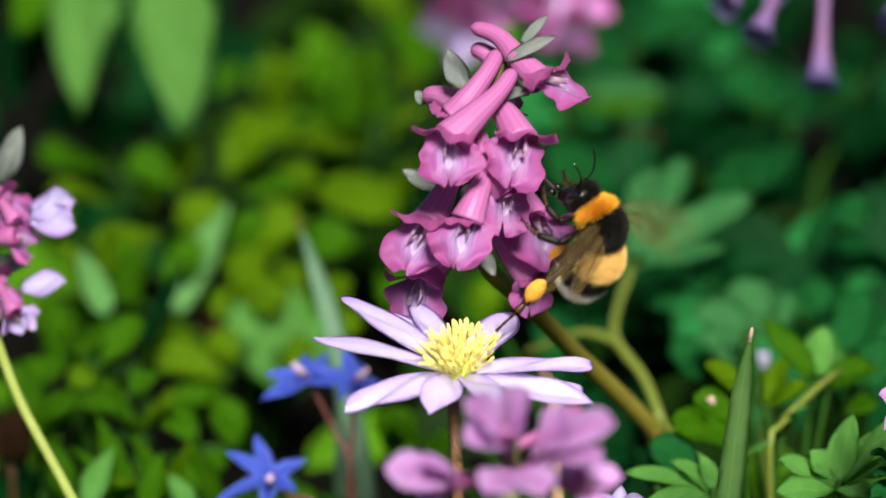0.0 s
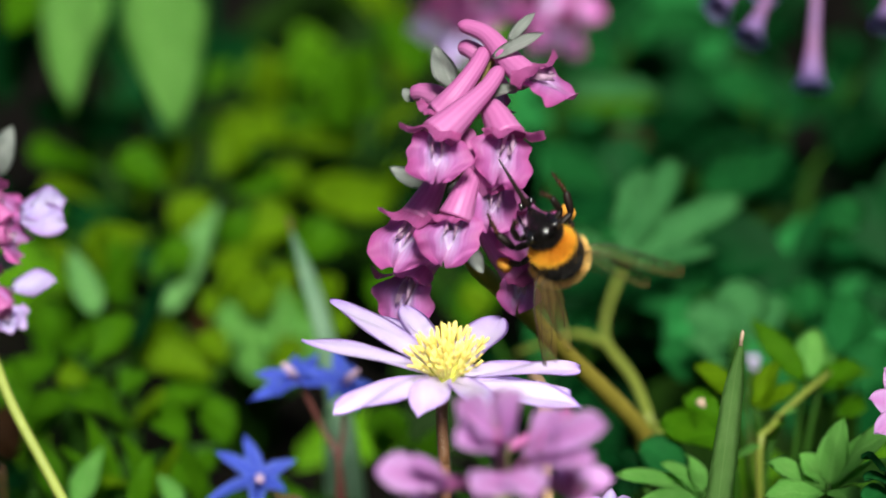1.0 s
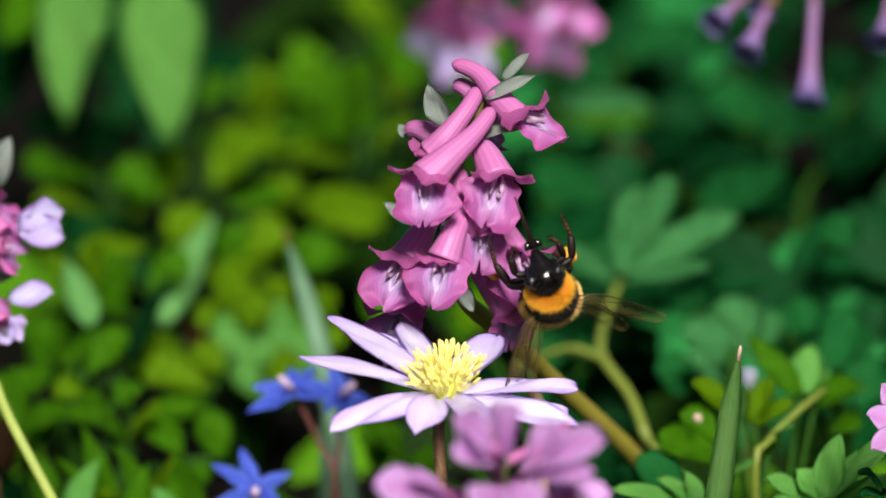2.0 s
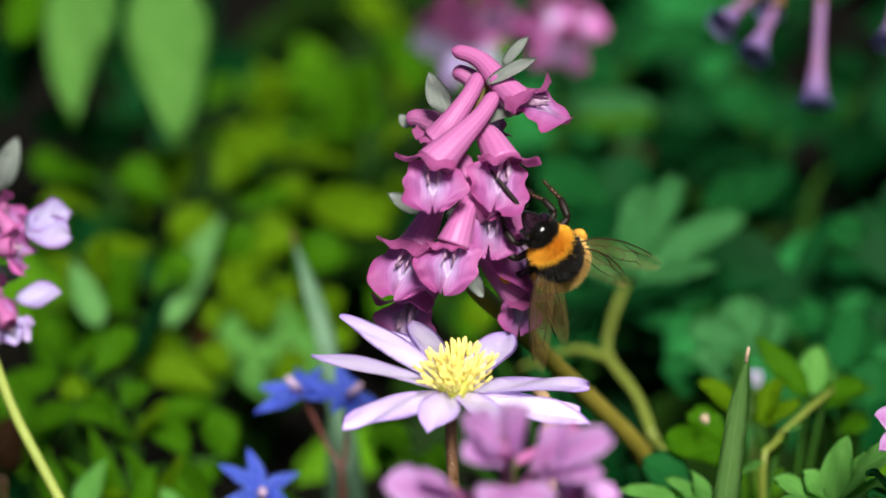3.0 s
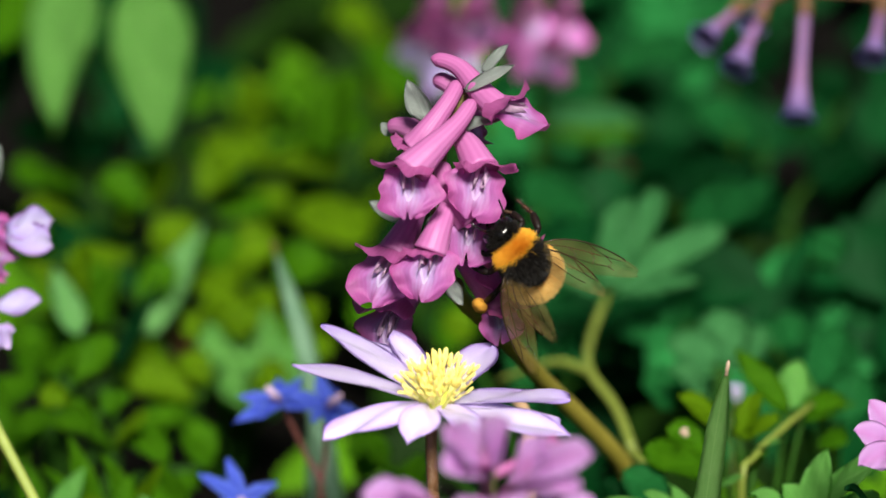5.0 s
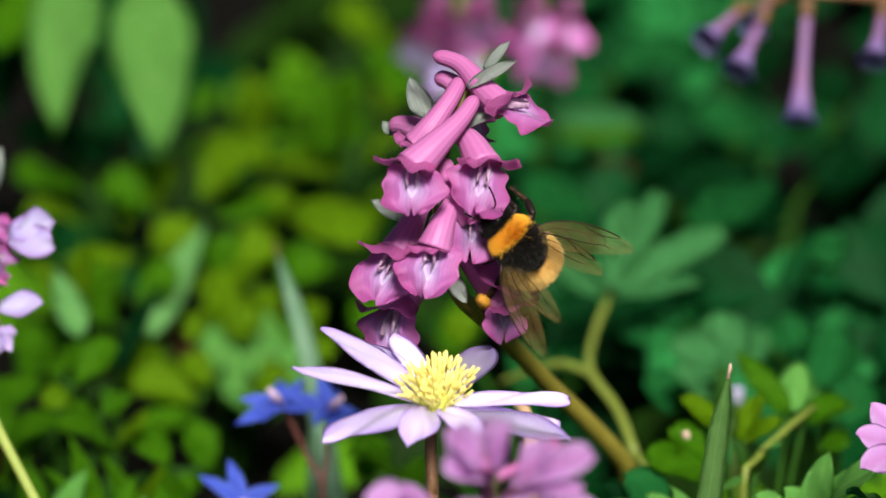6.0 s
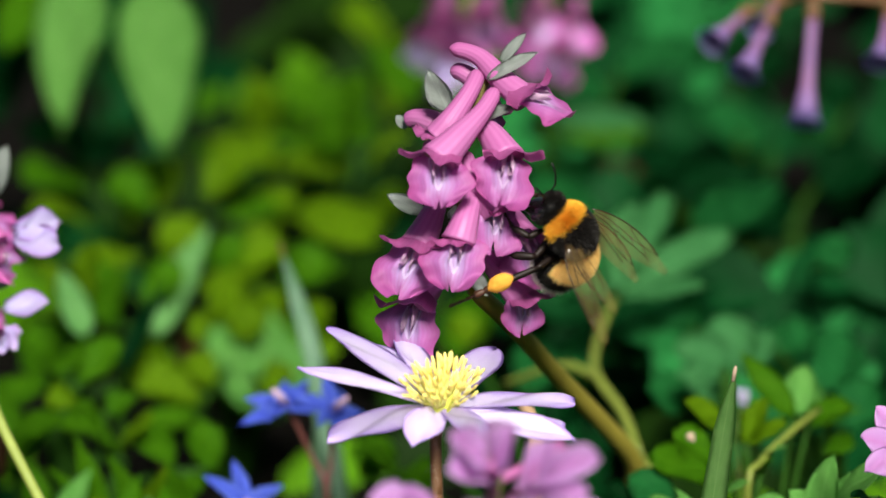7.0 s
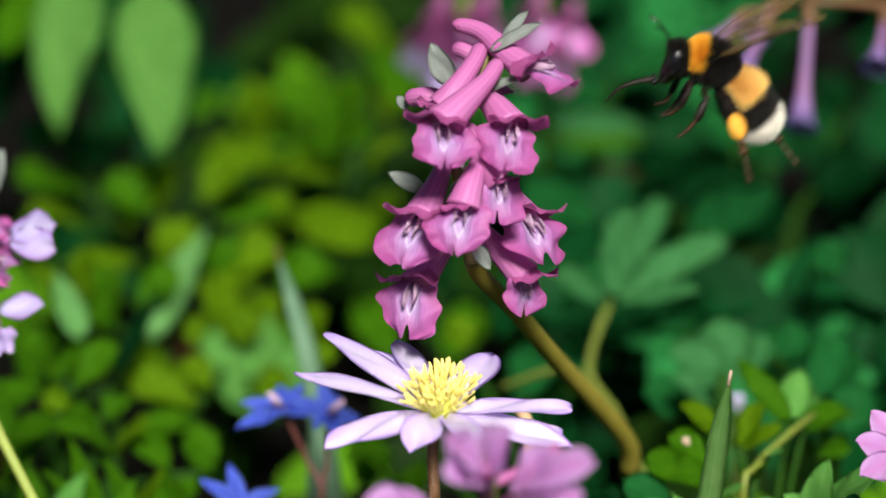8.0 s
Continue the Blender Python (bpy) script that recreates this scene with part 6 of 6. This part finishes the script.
CORYDALIS_ROWS = [
    (0.0, pose(-0.00043, -0.00373, -0.00068, -4.16, 0.43, -4.02)),
    (0.5, pose(0.00152, -0.00675, 0.00295, -5.50, 0.29, -2.11)),
    (1.0, pose(-0.00005, -0.00376, -0.00012, -4.31, -0.05, -3.96)),
    (1.5, pose(-0.00182, 0.00237, -0.00427, -1.64, 0.25, -7.58)),
    (3.0, pose(0.00302, 0.00003, -0.00221, -2.60, -2.05, -4.34)),
    (3.5, pose(0.00358, -0.00340, 0.00009, -4.09, -1.92, -3.60)),
    (4.0, pose(0.00017, -0.00505, 0.00100, -4.81, 0.09, -4.52)),
    (4.5, pose(0.00451, 0.00025, -0.00184, -2.67, -2.55, -6.68)),
    (6.0, pose(0.00596, -0.00395, -0.00045, -4.17, -3.81, -5.89)),
    (6.5, pose(0.00630, -0.00346, -0.00003, -3.89, -3.71, -4.59)),
    (7.0, pose(0.00740, -0.00628, 0.00147, -4.58, -3.26, -0.99)),
    (7.5, pose(0.00558, -0.00787, 0.00218, -5.19, -1.18, -0.40)),
    (8.0, pose(0.00745, -0.02268, 0.00840, -12.02, -2.63, 0.96)),
]
STEM_ROWS = [
    (0.0, pose(0.00054, 0.00491, -0.00004, 2.77, -0.37, 3.78)),
    (0.5, pose(-0.00169, 0.00662, 0.00009, 3.72, 0.84, 2.28)),
    (1.0, pose(-0.00005, 0.00477, -0.00002, 2.72, -0.04, 3.62)),
    (1.5, pose(0.00263, 0.00042, -0.00006, 0.27, -1.27, 6.84)),
    (3.0, pose(-0.00269, 0.00152, 0.00008, 1.04, 1.51, 3.80)),
    (3.5, pose(-0.00366, 0.00410, 0.00014, 2.46, 1.96, 3.40)),
    (4.0, pose(-0.00046, 0.00561, 0.00001, 3.21, 0.13, 4.37)),
    (4.5, pose(-0.00410, 0.00098, 0.00018, 0.97, 2.34, 6.31)),
    (6.0, pose(-0.00626, 0.00445, 0.00034, 2.94, 3.32, 5.70)),
    (6.5, pose(-0.00649, 0.00388, 0.00036, 2.53, 3.50, 4.45)),
    (7.0, pose(-0.00737, 0.00625, 0.00049, 3.56, 3.99, 1.38)),
    (7.5, pose(-0.00521, 0.00760, 0.00035, 4.25, 2.80, 1.13)),
    (8.0, pose(-0.00776, 0.02075, 0.00201, 11.44, 4.24, 0.46)),
]


def motions():
    # the spike leans as the bee pulls on it; its foot stays in the soil
    home = corydalis.matrix_basis.copy()
    walk(corydalis, [(t, m @ home) for t, m in CORYDALIS_ROWS])
    stem_home = corydalis_stem.matrix_basis.copy()
    walk(corydalis_stem, [(t, home.inverted() @ m @ home @ stem_home) for t, m in STEM_ROWS])
    flower_home = windflower.matrix_basis.copy()
    walk(windflower, [(t, Matrix.Translation(v) @ flower_home) for t, v in SWAY_ROWS])
    walk(bee, BEE_ROWS)
    # wings: held out at rest, beating while the bee moves on or flies
    for s, w in WING_HOME.items():
        rest = w.matrix_basis.copy()

        def at(sweep, lift, twist=0.0):
            return rest @ Matrix.Rotation(s * radians(sweep), 4, "Z") @ Matrix.Rotation(s * radians(lift), 4, "X") @ Matrix.Rotation(radians(twist), 4, "Y")
        rows = []
        for k in range(0, 241):
            t = k / 30
            if t < 0.95 or t > 6.7:
                up = k % 2 == 0 or k > 237
                if t < 0.14 and s > 0:
                    rows.append((t, at(-8, 2, 0)))
                elif t < 0.95:
                    rows.append((t, (at(8, 2, 0) if up else at(40, 20, 8)) if s > 0 else (at(24, 6, 6) if up else at(58, 4, -6))))
                elif t < 7.25:
                    rows.append((t, at(46 if s > 0 else 64, 8, 6) if up else at(42 if s > 0 else 68, -2, -6)))
                else:
                    low = s > 0 and t < 7.86
                    rows.append((t, at(58, 12 if low else 46, 8) if up else at(68, -6 if low else 24, -4)))
            elif k % 5 == 0:
                keys = ((0.9, 30, 50, 20, 28), (1.5, 24, 45, 20, 22), (2.8, 34, 20, 40, 4), (3.5, 43, 5, 52, -14), (4.5, 52, 5, 45, -4), (6.7, 54, 5, 42, -2))
                i = max(k2 for k2 in range(5) if keys[k2][0] <= t)
                f = (t - keys[i][0]) / (keys[i + 1][0] - keys[i][0])
                c = 1 if s > 0 else 3
                sweep, out = (keys[i][j] * (1 - f) + keys[i + 1][j] * f for j in (c, c + 1))
                rows.append((t, at(sweep + 1.5 * math.sin(t * 2.1), out + 2 * math.sin(t * 3.0 + s), 6)))
        walk(w, rows)
    # the abdomen curls under while the bee clings
    hinge = abdomen.matrix_basis.copy() @ Matrix.Rotation(radians(36), 4, "Y")
    walk(abdomen, [(t, hinge @ Matrix.Rotation(radians(-a), 4, "Y")) for t, a in
                   ((0.0, 60), (0.5, 62), (0.8, 50), (1.0, 34), (1.5, 24), (2.8, 44), (3.0, 54), (3.5, 64), (4.5, 66), (6.5, 66), (7.0, 70), (7.5, 82), (7.8, 56), (8.0, 34))])
    # hind legs push off and dangle in flight
    for (kind, s), g in LEGS.items():
        rest = g.matrix_basis.copy()
        if kind == "hind":
            home_way = Vector((-0.0021, s * 0.0053, -0.0074)).normalized()
            ways = (((0.0, (-0.15, 0.9, -0.3)), (0.3, (-0.2, 0.3, -0.95)), (0.5, (-0.32, 0.35, -0.89)), (0.8, (-0.41, 0.4, -0.83)), (1.0, (-0.6, 0.5, -0.54)), (1.5, (-0.55, 0.35, -0.75)), (3.0, (-0.5, 0.5, -0.7)),
                     (3.5, (-0.6, 0.4, -0.67)), (4.0, (-0.04, 0.82, -0.57)), (4.5, (-0.23, 0.66, -0.72)), (6.0, (-0.37, 0.7, -0.61)), (6.5, (-0.39, 0.65, -0.65)), (7.0, (0.33, 0.9, -0.3)), (7.2, (0.5, 0.8, -0.3)),
                     (7.5, (0.36, 0.57, -0.74)), (7.6, (0.16, 0.8, -0.57)), (7.8, (-0.09, 0.98, -0.2)), (8.0, (-0.15, 0.95, -0.15))) if s > 0 else
                    ((0.0, (-0.2, -0.1, -0.97)), (0.8, (-0.3, -0.1, -0.95)), (1.0, (-0.6, -0.25, -0.75)), (1.5, (-0.7, -0.3, -0.65)), (2.8, (-0.7, -0.3, -0.6)), (6.5, (-0.3, -0.1, -0.95)), (7.2, (-0.5, -0.1, -0.8)), (7.8, (-0.9, -0.15, -0.4)), (8.0, (-0.92, -0.15, -0.3))))
            walk(g, [(t, rest @ home_way.rotation_difference(Vector(d).normalized()).to_matrix().to_4x4()) for t, d in ways])
        elif kind == "fore":
            walk(g, [(t, rest @ Matrix.Rotation(radians(a), 4, "Y")) for t, a in ((0.0, -15), (1.0, -25 - 10 * s), (1.7, -20), (2.8, 20), (3.5, 25), (4.5, 28), (6.5, 28), (7.2, 0), (7.6, 5), (8.0, 45))])
        else:
            walk(g, [(t, rest @ Matrix.Rotation(radians(a), 4, "Y")) for t, a in ((0.0, -20), (1.0, -25), (1.7, -20), (3.0, 0), (4.5, 0), (6.5, 0), (7.2, -10), (8.0, 15))])


motions()
